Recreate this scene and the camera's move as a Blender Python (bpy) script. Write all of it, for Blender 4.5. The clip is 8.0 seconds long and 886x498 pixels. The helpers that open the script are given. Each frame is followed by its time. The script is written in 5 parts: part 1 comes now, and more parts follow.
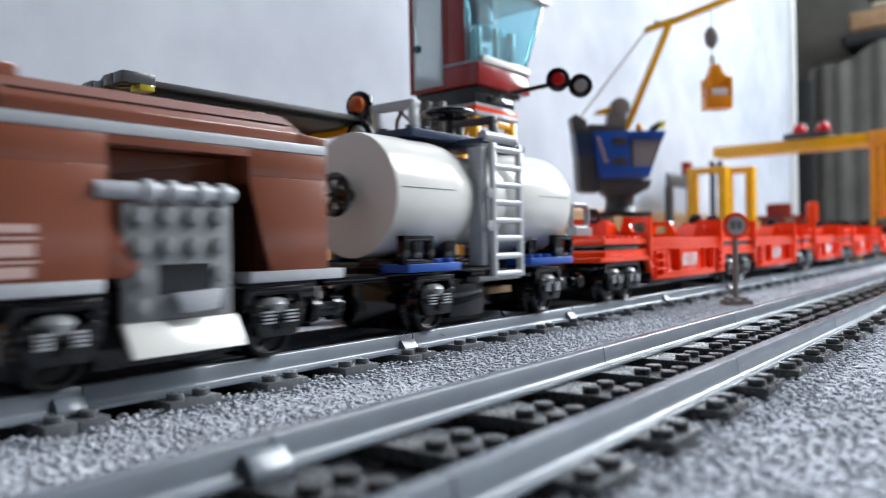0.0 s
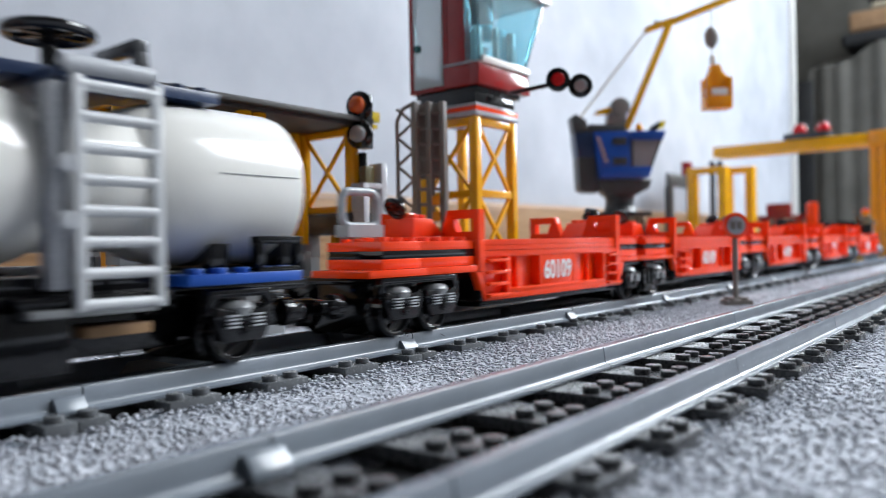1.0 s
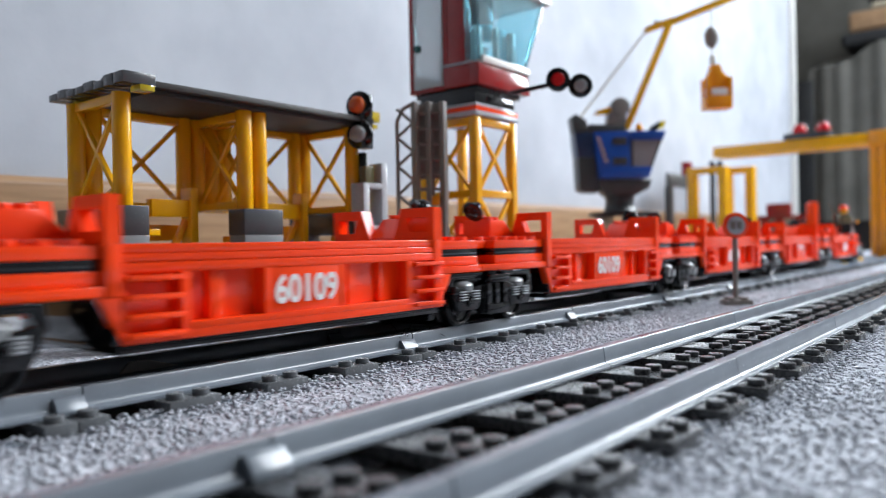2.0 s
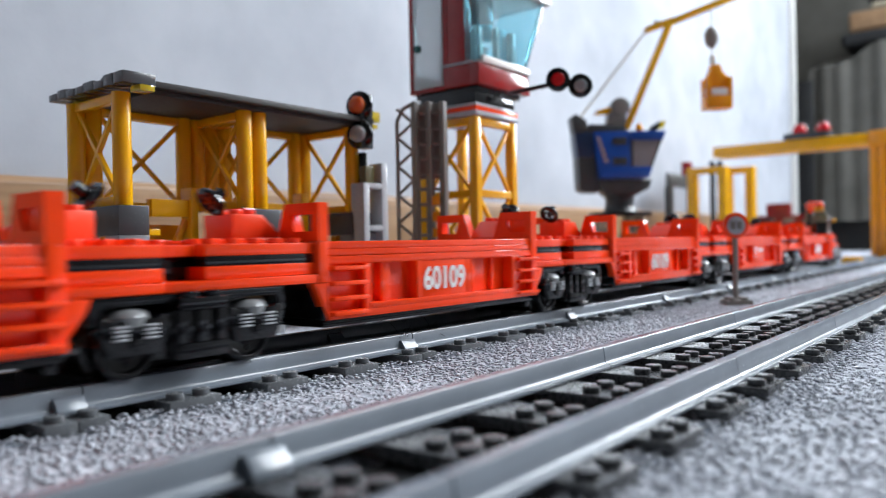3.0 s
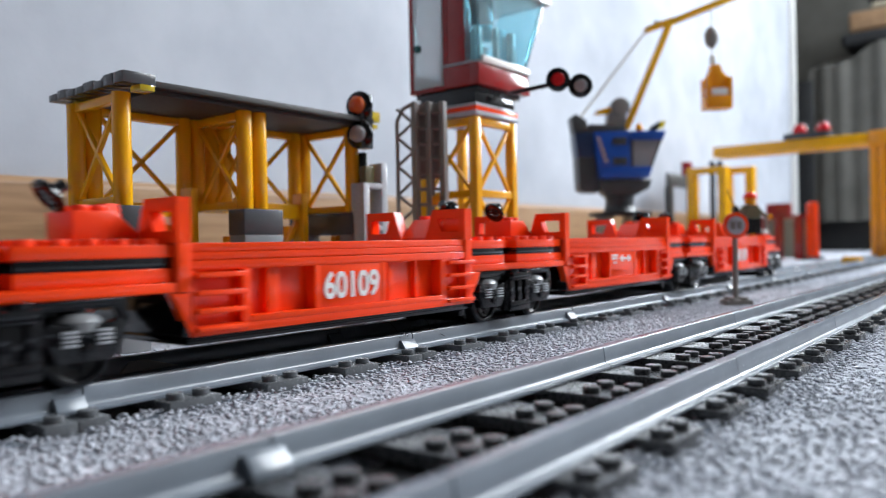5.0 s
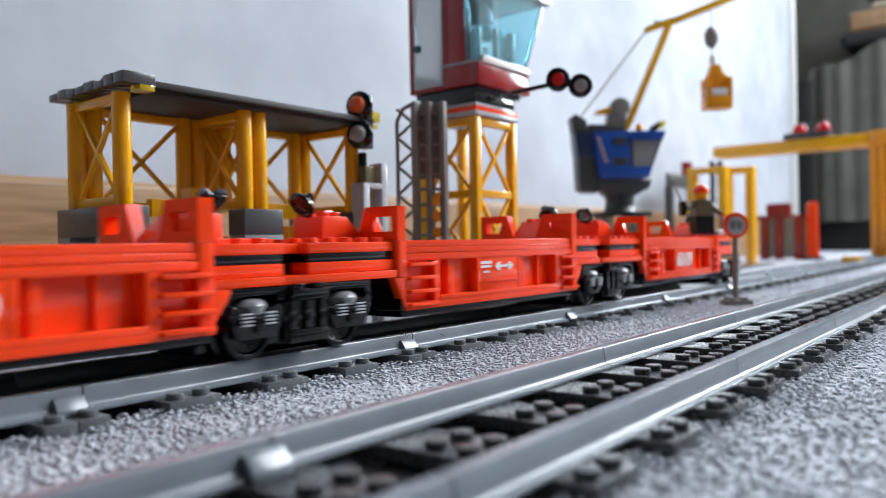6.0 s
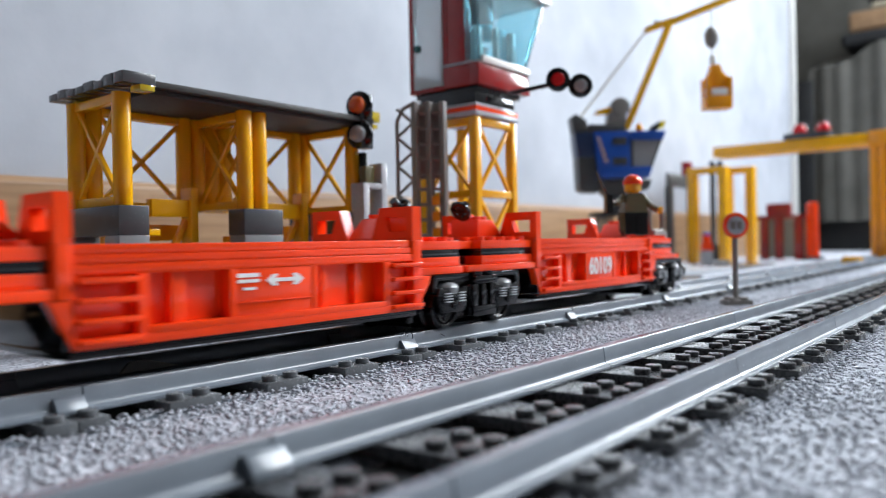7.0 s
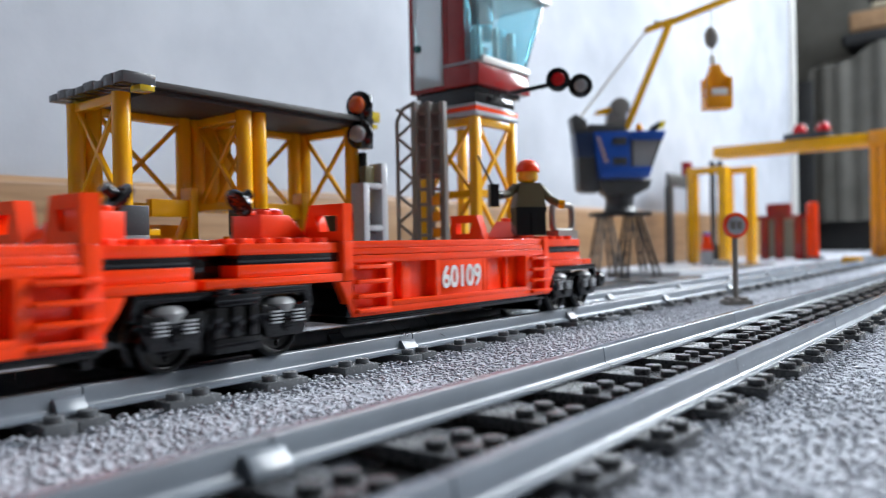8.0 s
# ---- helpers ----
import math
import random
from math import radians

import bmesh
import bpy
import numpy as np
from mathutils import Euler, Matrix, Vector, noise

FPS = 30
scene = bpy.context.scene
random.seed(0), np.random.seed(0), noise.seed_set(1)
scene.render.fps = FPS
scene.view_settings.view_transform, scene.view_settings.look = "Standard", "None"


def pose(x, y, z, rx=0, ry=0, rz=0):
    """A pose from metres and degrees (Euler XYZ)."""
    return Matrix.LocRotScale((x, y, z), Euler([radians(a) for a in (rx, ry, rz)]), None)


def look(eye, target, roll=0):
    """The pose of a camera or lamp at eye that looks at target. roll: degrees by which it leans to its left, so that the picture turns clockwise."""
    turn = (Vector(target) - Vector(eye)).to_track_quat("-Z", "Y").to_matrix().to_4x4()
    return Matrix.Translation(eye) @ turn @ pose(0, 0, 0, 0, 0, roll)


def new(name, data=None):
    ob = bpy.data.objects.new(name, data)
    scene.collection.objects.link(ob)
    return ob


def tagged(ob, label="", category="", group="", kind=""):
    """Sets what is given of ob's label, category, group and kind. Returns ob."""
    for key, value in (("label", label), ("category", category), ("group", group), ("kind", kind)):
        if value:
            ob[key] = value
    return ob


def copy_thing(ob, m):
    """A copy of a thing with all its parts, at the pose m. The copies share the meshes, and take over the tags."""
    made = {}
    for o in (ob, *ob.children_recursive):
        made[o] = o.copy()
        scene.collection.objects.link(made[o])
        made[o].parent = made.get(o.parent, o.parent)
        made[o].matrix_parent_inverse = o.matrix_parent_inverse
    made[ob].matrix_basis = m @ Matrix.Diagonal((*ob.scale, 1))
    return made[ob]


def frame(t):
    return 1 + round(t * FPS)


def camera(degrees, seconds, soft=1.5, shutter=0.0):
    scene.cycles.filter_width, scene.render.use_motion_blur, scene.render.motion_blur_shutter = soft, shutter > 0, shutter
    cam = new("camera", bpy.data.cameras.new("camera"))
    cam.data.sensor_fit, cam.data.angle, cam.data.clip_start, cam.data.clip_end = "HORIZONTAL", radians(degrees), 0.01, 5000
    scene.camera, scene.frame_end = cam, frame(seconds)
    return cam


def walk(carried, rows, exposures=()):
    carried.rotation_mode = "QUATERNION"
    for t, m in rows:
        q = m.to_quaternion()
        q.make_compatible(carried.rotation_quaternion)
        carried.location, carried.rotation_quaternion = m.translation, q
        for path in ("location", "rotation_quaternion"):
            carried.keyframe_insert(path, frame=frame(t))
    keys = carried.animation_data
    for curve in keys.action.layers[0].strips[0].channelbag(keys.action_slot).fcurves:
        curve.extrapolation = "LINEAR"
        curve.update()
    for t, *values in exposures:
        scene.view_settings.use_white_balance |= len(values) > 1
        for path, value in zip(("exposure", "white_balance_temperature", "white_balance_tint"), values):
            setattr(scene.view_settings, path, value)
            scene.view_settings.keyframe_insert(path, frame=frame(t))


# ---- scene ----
cam = camera(61.31, 8.0, soft=1.0, shutter=0.5)
cam.data.dof.use_dof = True
cam.data.dof.focus_distance = 0.27
cam.data.dof.aperture_fstop = 11.0
EYE = Vector((-0.14318, -0.08667, 0.04228))
AHEAD = Vector((math.cos(0.6703) * math.cos(0.00585), math.sin(0.6703) * math.cos(0.00585), -math.sin(0.00585)))
STAND = look(EYE, EYE + AHEAD, -1.153)
walk(cam, [(0.0, STAND), (8.0, STAND)])

# ---- world and light ----
world = bpy.data.worlds.new("sky")
scene.world = world
world.use_nodes = True
wn = world.node_tree.nodes
sky = wn.new("ShaderNodeTexSky")
sky.sky_type = "NISHITA"
sky.sun_disc = False
sky.sun_elevation, sky.sun_rotation = radians(38), radians(120)
wn["Background"].inputs["Strength"].default_value = 0.12
world.node_tree.links.new(sky.outputs[0], wn["Background"].inputs["Color"])


def window_light(name, eye, target, wide, high, watts, tint):
    data = bpy.data.lights.new(name, "AREA")
    data.shape, data.size, data.size_y, data.energy, data.color = "RECTANGLE", wide, high, watts, tint
    ob = new(name, data)
    ob.matrix_world = look(eye, target)
    return ob


window_light("window_light_end", (3.24, -0.55, 1.45), (0, -0.30, 0.5), 1.0, 1.3, 27, (0.85, 0.93, 1.0))
window_light("window_light_side", (1.85, -1.12, 1.8), (1.2, 0, 0.5), 1.6, 1.3, 28, (0.85, 0.93, 1.0))
scene.view_settings.exposure = 1.82

# ---- materials ----
MM = 0.001


def nodes_of(name):
    m = bpy.data.materials.new(name)
    m.use_nodes = True
    t = m.node_tree
    return m, t.nodes, t.links, t.nodes["Principled BSDF"]


def noise_node(n, l, scale, detail=4.0, coords=None):
    t = n.new("ShaderNodeTexNoise")
    t.inputs["Scale"].default_value, t.inputs["Detail"].default_value = scale, detail
    if coords is None:
        coords = n.new("ShaderNodeTexCoord").outputs["Object"]
    l.new(coords, t.inputs["Vector"])
    return t


def ramp(n, l, source, stops):
    r = n.new("ShaderNodeValToRGB")
    while len(r.color_ramp.elements) < len(stops):
        r.color_ramp.elements.new(0.5)
    for e, (p, c) in zip(r.color_ramp.elements, stops):
        e.position, e.color = p, (*c, 1)
    l.new(source, r.inputs[0])
    return r


def plastic(name, rgb, rough=0.13, wear=0.06, dust=0.05, metal=0.0, alpha=0.0):
    """Moulded toy plastic: a little mottling, fine scratches in the gloss, a film of dust."""
    m, n, l, b = nodes_of(name)
    big = noise_node(n, l, 45, 3)
    fine = noise_node(n, l, 900, 5)
    lo = tuple(max(0, c * (1 - wear)) for c in rgb)
    hi = tuple(min(1, c * (1 + wear) + dust * 0.12) for c in rgb)
    col = ramp(n, l, big.outputs["Fac"], [(0.3, lo), (0.72, hi)])
    l.new(col.outputs[0], b.inputs["Base Color"])
    r = n.new("ShaderNodeMapRange")
    r.inputs["To Min"].default_value, r.inputs["To Max"].default_value = rough * 0.7, rough * 1.25 + dust
    l.new(fine.outputs["Fac"], r.inputs["Value"])
    l.new(r.outputs[0], b.inputs["Roughness"])
    bump = n.new("ShaderNodeBump")
    bump.inputs["Strength"].default_value, bump.inputs["Distance"].default_value = 0.012, 0.0004
    l.new(big.outputs["Fac"], bump.inputs["Height"])
    l.new(bump.outputs[0], b.inputs["Normal"])
    b.inputs["Metallic"].default_value = metal
    b.inputs["IOR"].default_value = 1.53
    b.inputs["Transmission Weight"].default_value = alpha
    return m


RED = plastic("red_plastic", (0.97, 0.054, 0.002), 0.12)
ROUGHRED = plastic("rough_red_plastic", (0.97, 0.054, 0.002), 0.32, 0.05, 0.0)
DARKRED = plastic("dark_red_plastic", (0.30, 0.014, 0.014))
BROWN = plastic("reddish_brown_plastic", (0.20, 0.060, 0.031), 0.16)
YELLOW = plastic("yellow_plastic", (0.86, 0.42, 0.004), 0.17, 0.06, 0.02)
ORANGE = plastic("orange_plastic", (0.85, 0.31, 0.008))
WHITE = plastic("white_plastic", (0.82, 0.80, 0.75), 0.14, 0.02)
LIGHT = plastic("light_grey_plastic", (0.42, 0.43, 0.45), 0.25)
GREY = plastic("rail_grey_plastic", (0.190, 0.216, 0.250), 0.22, 0.1, 0.05)
DARK = plastic("dark_grey_plastic", (0.062, 0.064, 0.068), 0.2, 0.1, 0.08)
# same plastic as the next one, darkened for the front track's shaded sleepers
SLEEPER_SHADED = plastic("sleeper_shaded_plastic", (0.052, 0.053, 0.056), 0.25, 0.1, 0.08)
SLEEPER_PALE = plastic("sleeper_pale_plastic", (0.115, 0.12, 0.127), 0.22, 0.1, 0.08)
MIDGREY = plastic("mid_grey_plastic", (0.22, 0.225, 0.23), 0.18)
PALE = plastic("pale_grey_plastic", (0.56, 0.57, 0.58), 0.16)
FADED = plastic("faded_print", (0.50, 0.34, 0.30), 0.3)
WARMGREY = plastic("old_grey_plastic", (0.21, 0.19, 0.17), 0.3)
BLACK = plastic("black_plastic", (0.0045, 0.0045, 0.0055), 0.1, 0.1, 0.008)
BLUE = plastic("blue_plastic", (0.008, 0.075, 0.38), 0.3)
DARKBLUE = plastic("dark_blue_plastic", (0.010, 0.026, 0.075), 0.32)
TAN = plastic("tan_plastic", (0.55, 0.42, 0.25))
DULL = plastic("dull_dark_plastic", (0.060, 0.058, 0.056), 0.42, 0.12)
BLACKDULL = plastic("dull_black_plastic", (0.016, 0.016, 0.017), 0.35, 0.1)
CABGLASS = plastic("smoky_plastic", (0.30, 0.29, 0.28), 0.3, 0.08)
CHROME = plastic("wheel_metal", (0.6, 0.6, 0.62), 0.18, 0.05, 0.05, 0.9)
GLASS = plastic("light_blue_glass", (0.50, 0.85, 0.94), 0.04, 0.02, 0.0, 0, 0.93)
AMBER = plastic("orange_lens", (0.95, 0.16, 0.02), 0.08, 0.03, 0.0, 0, 0.35)
REDLENS = plastic("red_lens", (0.75, 0.01, 0.015), 0.08, 0.03, 0.0, 0, 0.35)
CLEAR = plastic("clear_lens", (0.9, 0.93, 0.95), 0.05, 0.02, 0.0, 0, 0.7)
YCLEAR = plastic("yellow_lens", (0.95, 0.75, 0.05), 0.06, 0.02, 0.0, 0, 0.6)
OLIVE = plastic("olive_print", (0.10, 0.085, 0.03), 0.35)
PAINT = plastic("white_print", (0.80, 0.76, 0.74), 0.4, 0.04)
STRING = plastic("pale_string", (0.55, 0.48, 0.34), 0.8)
CARD = plastic("dull_card", (0.30, 0.17, 0.08), 0.7, 0.2)


def wall_paint(name, a, c):
    m, n, l, b = nodes_of(name)
    # random blotches in the paint stand for soft shadow clouds on the wall
    big, fine = noise_node(n, l, 4.0, 5), noise_node(n, l, 260, 6)
    shade_blotch = noise_node(n, l, 17, 6)
    col = ramp(n, l, big.outputs["Fac"], [(0.32, a), (0.66, c)])
    tone = ramp(n, l, shade_blotch.outputs["Fac"], [(0.35, (0.90, 0.90, 0.91)), (0.6, (1.0, 1.0, 1.0))])
    mix = n.new("ShaderNodeMix")
    mix.data_type, mix.blend_type = "RGBA", "MULTIPLY"
    mix.inputs["Factor"].default_value = 1.0
    l.new(col.outputs[0], mix.inputs["A"])
    l.new(tone.outputs[0], mix.inputs["B"])
    l.new(mix.outputs["Result"], b.inputs["Base Color"])
    b.inputs["Roughness"].default_value = 0.75
    bump = n.new("ShaderNodeBump")
    bump.inputs["Strength"].default_value, bump.inputs["Distance"].default_value = 0.08, 0.002
    l.new(fine.outputs["Fac"], bump.inputs["Height"])
    l.new(bump.outputs[0], b.inputs["Normal"])
    return m


def wood():
    m, n, l, b = nodes_of("oak_board")
    tc = n.new("ShaderNodeTexCoord")
    mp = n.new("ShaderNodeMapping")
    mp.inputs["Scale"].default_value = (4, 60, 60)
    l.new(tc.outputs["Object"], mp.inputs["Vector"])
    g = noise_node(n, l, 3.0, 6, mp.outputs[0])
    col = ramp(n, l, g.outputs["Fac"], [(0.25, (0.17, 0.085, 0.035)), (0.5, (0.30, 0.165, 0.075)), (0.8, (0.38, 0.23, 0.12))])
    l.new(col.outputs[0], b.inputs["Base Color"])
    b.inputs["Roughness"].default_value = 0.45
    return m


def carpet(name, island):
    """Grey speckled floor: pale, mid and dark fibres."""
    m, n, l, b = nodes_of(name)
    if island:
        src = n.new("ShaderNodeNewGeometry").outputs["Random Per Island"]
    else:
        v = n.new("ShaderNodeTexVoronoi")
        v.inputs["Scale"].default_value = 520
        l.new(n.new("ShaderNodeTexCoord").outputs["Object"], v.inputs["Vector"])
        sep = n.new("ShaderNodeSeparateColor")
        l.new(v.outputs["Color"], sep.inputs[0])
        src = sep.outputs[0]
        bump = n.new("ShaderNodeBump")
        bump.inputs["Strength"].default_value, bump.inputs["Distance"].default_value = 0.8, 0.0012
        l.new(v.outputs["Distance"], bump.inputs["Height"])
        l.new(bump.outputs[0], b.inputs["Normal"])
    col = ramp(n, l, src, [(0.0, (0.31, 0.325, 0.365)), (0.14, (0.42, 0.44, 0.485)), (0.8, (0.52, 0.54, 0.59)), (1.0, (0.76, 0.77, 0.82))])
    stain = noise_node(n, l, 14, 3)
    tone = ramp(n, l, stain.outputs["Fac"], [(0.3, (0.80, 0.80, 0.82)), (0.7, (1.0, 1.0, 1.0))])
    mix = n.new("ShaderNodeMix")
    mix.data_type, mix.blend_type = "RGBA", "MULTIPLY"
    mix.inputs["Factor"].default_value = 1.0
    l.new(col.outputs[0], mix.inputs["A"])
    l.new(tone.outputs[0], mix.inputs["B"])
    l.new(mix.outputs["Result"], b.inputs["Base Color"])
    b.inputs["Roughness"].default_value = 0.62 if island else 0.85
    return m


# second plaster darkened so the room's other walls and ceiling bounce less light
WALL, LOWFILLWALL = wall_paint("wall_plaster", (0.37, 0.385, 0.42), (0.49, 0.505, 0.54)), wall_paint("low_fill_plaster", (0.17, 0.16, 0.15), (0.23, 0.22, 0.21))
WOOD, CARPET, FIBRE = wood(), carpet("carpet_base", False), carpet("carpet_fibre", True)


def cloth(name, a, bcol):
    m, n, l, b = nodes_of(name)
    g = noise_node(n, l, 9, 5)
    col = ramp(n, l, g.outputs["Fac"], [(0.3, a), (0.7, bcol)])
    l.new(col.outputs[0], b.inputs["Base Color"])
    b.inputs["Roughness"].default_value = 0.8
    return m


CURTAIN = cloth("grey_green_cloth", (0.080, 0.075, 0.063), (0.125, 0.117, 0.100))
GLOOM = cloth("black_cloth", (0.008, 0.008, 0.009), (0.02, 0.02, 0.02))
BEIGE = cloth("beige_cloth", (0.36, 0.31, 0.22), (0.46, 0.40, 0.29))

# ---- building helpers; all lengths in millimetres ----


def box(bm, x0, x1, y0, y1, z0, z1):
    v = [bm.verts.new((x * MM, y * MM, z * MM)) for x in (x0, x1) for y in (y0, y1) for z in (z0, z1)]
    for f in ((0, 1, 3, 2), (4, 6, 7, 5), (0, 4, 5, 1), (2, 3, 7, 6), (0, 2, 6, 4), (1, 5, 7, 3)):
        bm.faces.new([v[i] for i in f])
    return bm


def prism(bm, pts, axis, a, b):
    """A flat outline pushed from a to b along an axis. Outline pairs are the other two axes in x, y, z order."""
    def place(p, w):
        q = list(p)
        q.insert(axis, w)
        return [c * MM for c in q]
    lo = [bm.verts.new(place(p, a)) for p in pts]
    hi = [bm.verts.new(place(p, b)) for p in pts]
    k = len(pts)
    bm.faces.new(lo)
    bm.faces.new(hi[::-1])
    for i in range(k):
        bm.faces.new([lo[i], hi[i], hi[(i + 1) % k], lo[(i + 1) % k]])
    return bm


def tube(bm, p, q, r, r2=None, seg=14):
    """A round bar from p to q."""
    p, q = Vector(p) * MM, Vector(q) * MM
    d = q - p
    m = Matrix.Translation((p + q) / 2) @ d.to_track_quat("Z", "Y").to_matrix().to_4x4()
    bmesh.ops.create_cone(bm, cap_ends=True, segments=seg, radius1=r * MM, radius2=(r if r2 is None else r2) * MM, depth=d.length, matrix=m)
    return bm


def bar(bm, p, q, w, h):
    """A square bar from p to q."""
    p, q = Vector(p) * MM, Vector(q) * MM
    d = q - p
    m = Matrix.Translation((p + q) / 2) @ d.to_track_quat("Z", "Y").to_matrix().to_4x4() @ Matrix.Diagonal((w * MM, h * MM, d.length, 1))
    bmesh.ops.create_cube(bm, size=1, matrix=m)
    return bm


def lathe(bm, profile, centre, axis="X", seg=32):
    """Turns (along, radius) pairs round an axis through centre."""
    c = Vector(centre) * MM
    rings = []
    for a, r in profile:
        ring = []
        for i in range(seg):
            t = 2 * math.pi * i / seg
            u, v = r * math.cos(t) * MM, r * math.sin(t) * MM
            w = a * MM
            ring.append(bm.verts.new(c + Vector({"X": (w, u, v), "Y": (u, w, v), "Z": (u, v, w)}[axis])))
        rings.append(ring)
    for s, e in zip(rings, rings[1:]):
        for i in range(seg):
            bm.faces.new([s[i], s[(i + 1) % seg], e[(i + 1) % seg], e[i]])
    bm.faces.new(rings[0])
    bm.faces.new(rings[-1][::-1])
    return bm


def studs(bm, xs, ys, z, r=2.4, h=1.7, seg=16):
    for x in xs:
        for y in ys:
            tube(bm, (x, y, z - 0.05), (x, y, z + h), r, seg=seg)
    return bm


def ring(bm, centre, major, minor, axis="Z", seg=28, sub=8):
    c = Vector(centre) * MM
    rows = []
    for i in range(seg):
        t = 2 * math.pi * i / seg
        row = []
        for j in range(sub):
            s = 2 * math.pi * j / sub
            rad, w = (major + minor * math.cos(s)) * MM, minor * math.sin(s) * MM
            u, v = rad * math.cos(t), rad * math.sin(t)
            row.append(bm.verts.new(c + Vector({"X": (w, u, v), "Y": (u, w, v), "Z": (u, v, w)}[axis])))
        rows.append(row)
    for i in range(seg):
        a, b = rows[i], rows[(i + 1) % seg]
        for j in range(sub):
            bm.faces.new([a[j], a[(j + 1) % sub], b[(j + 1) % sub], b[j]])
    return bm


def loop_tube(bm, pts, r, seg=10, closed=True):
    """A round wire through points, in one piece."""
    pts = [Vector(p) * MM for p in pts]
    n = len(pts)
    rows = []
    for i, p in enumerate(pts):
        a = pts[(i - 1) % n] if closed or i else p
        b = pts[(i + 1) % n] if closed or i < n - 1 else p
        d = (b - a).normalized()
        side = d.cross(Vector((0.31, 0.83, 0.47))).normalized()
        up = d.cross(side)
        rows.append([bm.verts.new(p + (side * math.cos(2 * math.pi * k / seg) + up * math.sin(2 * math.pi * k / seg)) * r * MM) for k in range(seg)])
    for i in range(n if closed else n - 1):
        a, b = rows[i], rows[(i + 1) % n]
        for k in range(seg):
            bm.faces.new([a[k], a[(k + 1) % seg], b[(k + 1) % seg], b[k]])
    if not closed:
        bm.faces.new(rows[0])
        bm.faces.new(rows[-1][::-1])
    return bm


def B():
    return bmesh.new()


def part(name, bm, material, parent=None, label="", bevel=0.25, segs=2, smooth=True):
    """Links a bmesh as one mesh object under a thing or a part."""
    bmesh.ops.recalc_face_normals(bm, faces=bm.faces)
    if bevel:
        sharp = [e for e in bm.edges if len(e.link_faces) == 2 and e.calc_face_angle() > 0.6]
        bmesh.ops.bevel(bm, geom=sharp, offset=bevel * MM, segments=segs, profile=0.5, affect="EDGES", clamp_overlap=True)
    me = bpy.data.meshes.new(name)
    bm.to_mesh(me)
    bm.free()
    me.materials.append(material)
    if smooth:
        for f in me.polygons:
            f.use_smooth = True
        me.set_sharp_from_angle(angle=radians(35))
    ob = new(name, me)
    if parent is not None:
        ob.parent = parent
    if label:
        tagged(ob, label)
    return ob


def share(ob, name, parent, m):
    """Another piece on the same mesh."""
    o = new(name, ob.data)
    o.parent = parent
    o.matrix_basis = m
    return o


def thing(name, label, category, group="", x=0, y=0, z=0, rz=0, kind=""):
    ob = new(name)
    ob.empty_display_size = 0.01
    ob.matrix_basis = pose(x * MM, y * MM, z * MM, 0, 0, rz)
    return tagged(ob, label, category, group, kind)


def lettering(name, words, size, material, parent, m, label="", bold=0.0):
    cu = bpy.data.curves.new(name, "FONT")
    cu.body, cu.size, cu.extrude, cu.align_x, cu.align_y = words, size * MM, 0.00012, "CENTER", "CENTER"
    cu.offset = bold * MM
    tmp = bpy.data.objects.new(name, cu)
    scene.collection.objects.link(tmp)
    dg = bpy.context.evaluated_depsgraph_get()
    me = bpy.data.meshes.new_from_object(tmp.evaluated_get(dg))
    bpy.data.objects.remove(tmp)
    me.materials.clear()
    me.materials.append(material)
    ob = new(name, me)
    ob.parent = parent
    ob.matrix_basis = m
    return tagged(ob, label)


# ---- the room ----
GZ = -1.4          # floor under the train, a little lower than in front
LINE_Y = 124.9     # middle of the train's track
WALL_Y = 470


def floor_z(y):
    k = min(1, max(0, (y - 32) / 55))
    # floor sunk between the rails so that the gaps look shaded
    sunk = max(0, 1 - max(0, min(abs(y), abs(y - LINE_Y)) - 20) / 4)
    return GZ * k * k * (3 - 2 * k) - 5.0 * min(1, sunk)


def build_ground():
    bm = B()
    xs = [-3000, -1000, -400, -200] + [-150 + 12 * i for i in range(80)] + [900, 1200, 1800, 2600, 3300]
    ys = [-1200, -800, -400, -150] + [-100 + 3 * i for i in range(112)] + [300, 400, 700, 1000]
    grid = [[bm.verts.new((x * MM, y * MM, (floor_z(y) + noise.noise((x * 0.02, y * 0.02, 0)) * 0.4 - 0.15) * MM)) for y in ys] for x in xs]
    for i in range(len(xs) - 1):
        for j in range(len(ys) - 1):
            bm.faces.new([grid[i][j], grid[i + 1][j], grid[i + 1][j + 1], grid[i][j + 1]])
    tagged(part("ground", bm, CARPET, bevel=0), "grey speckled short-pile carpet floor", "carpet", kind="structure")


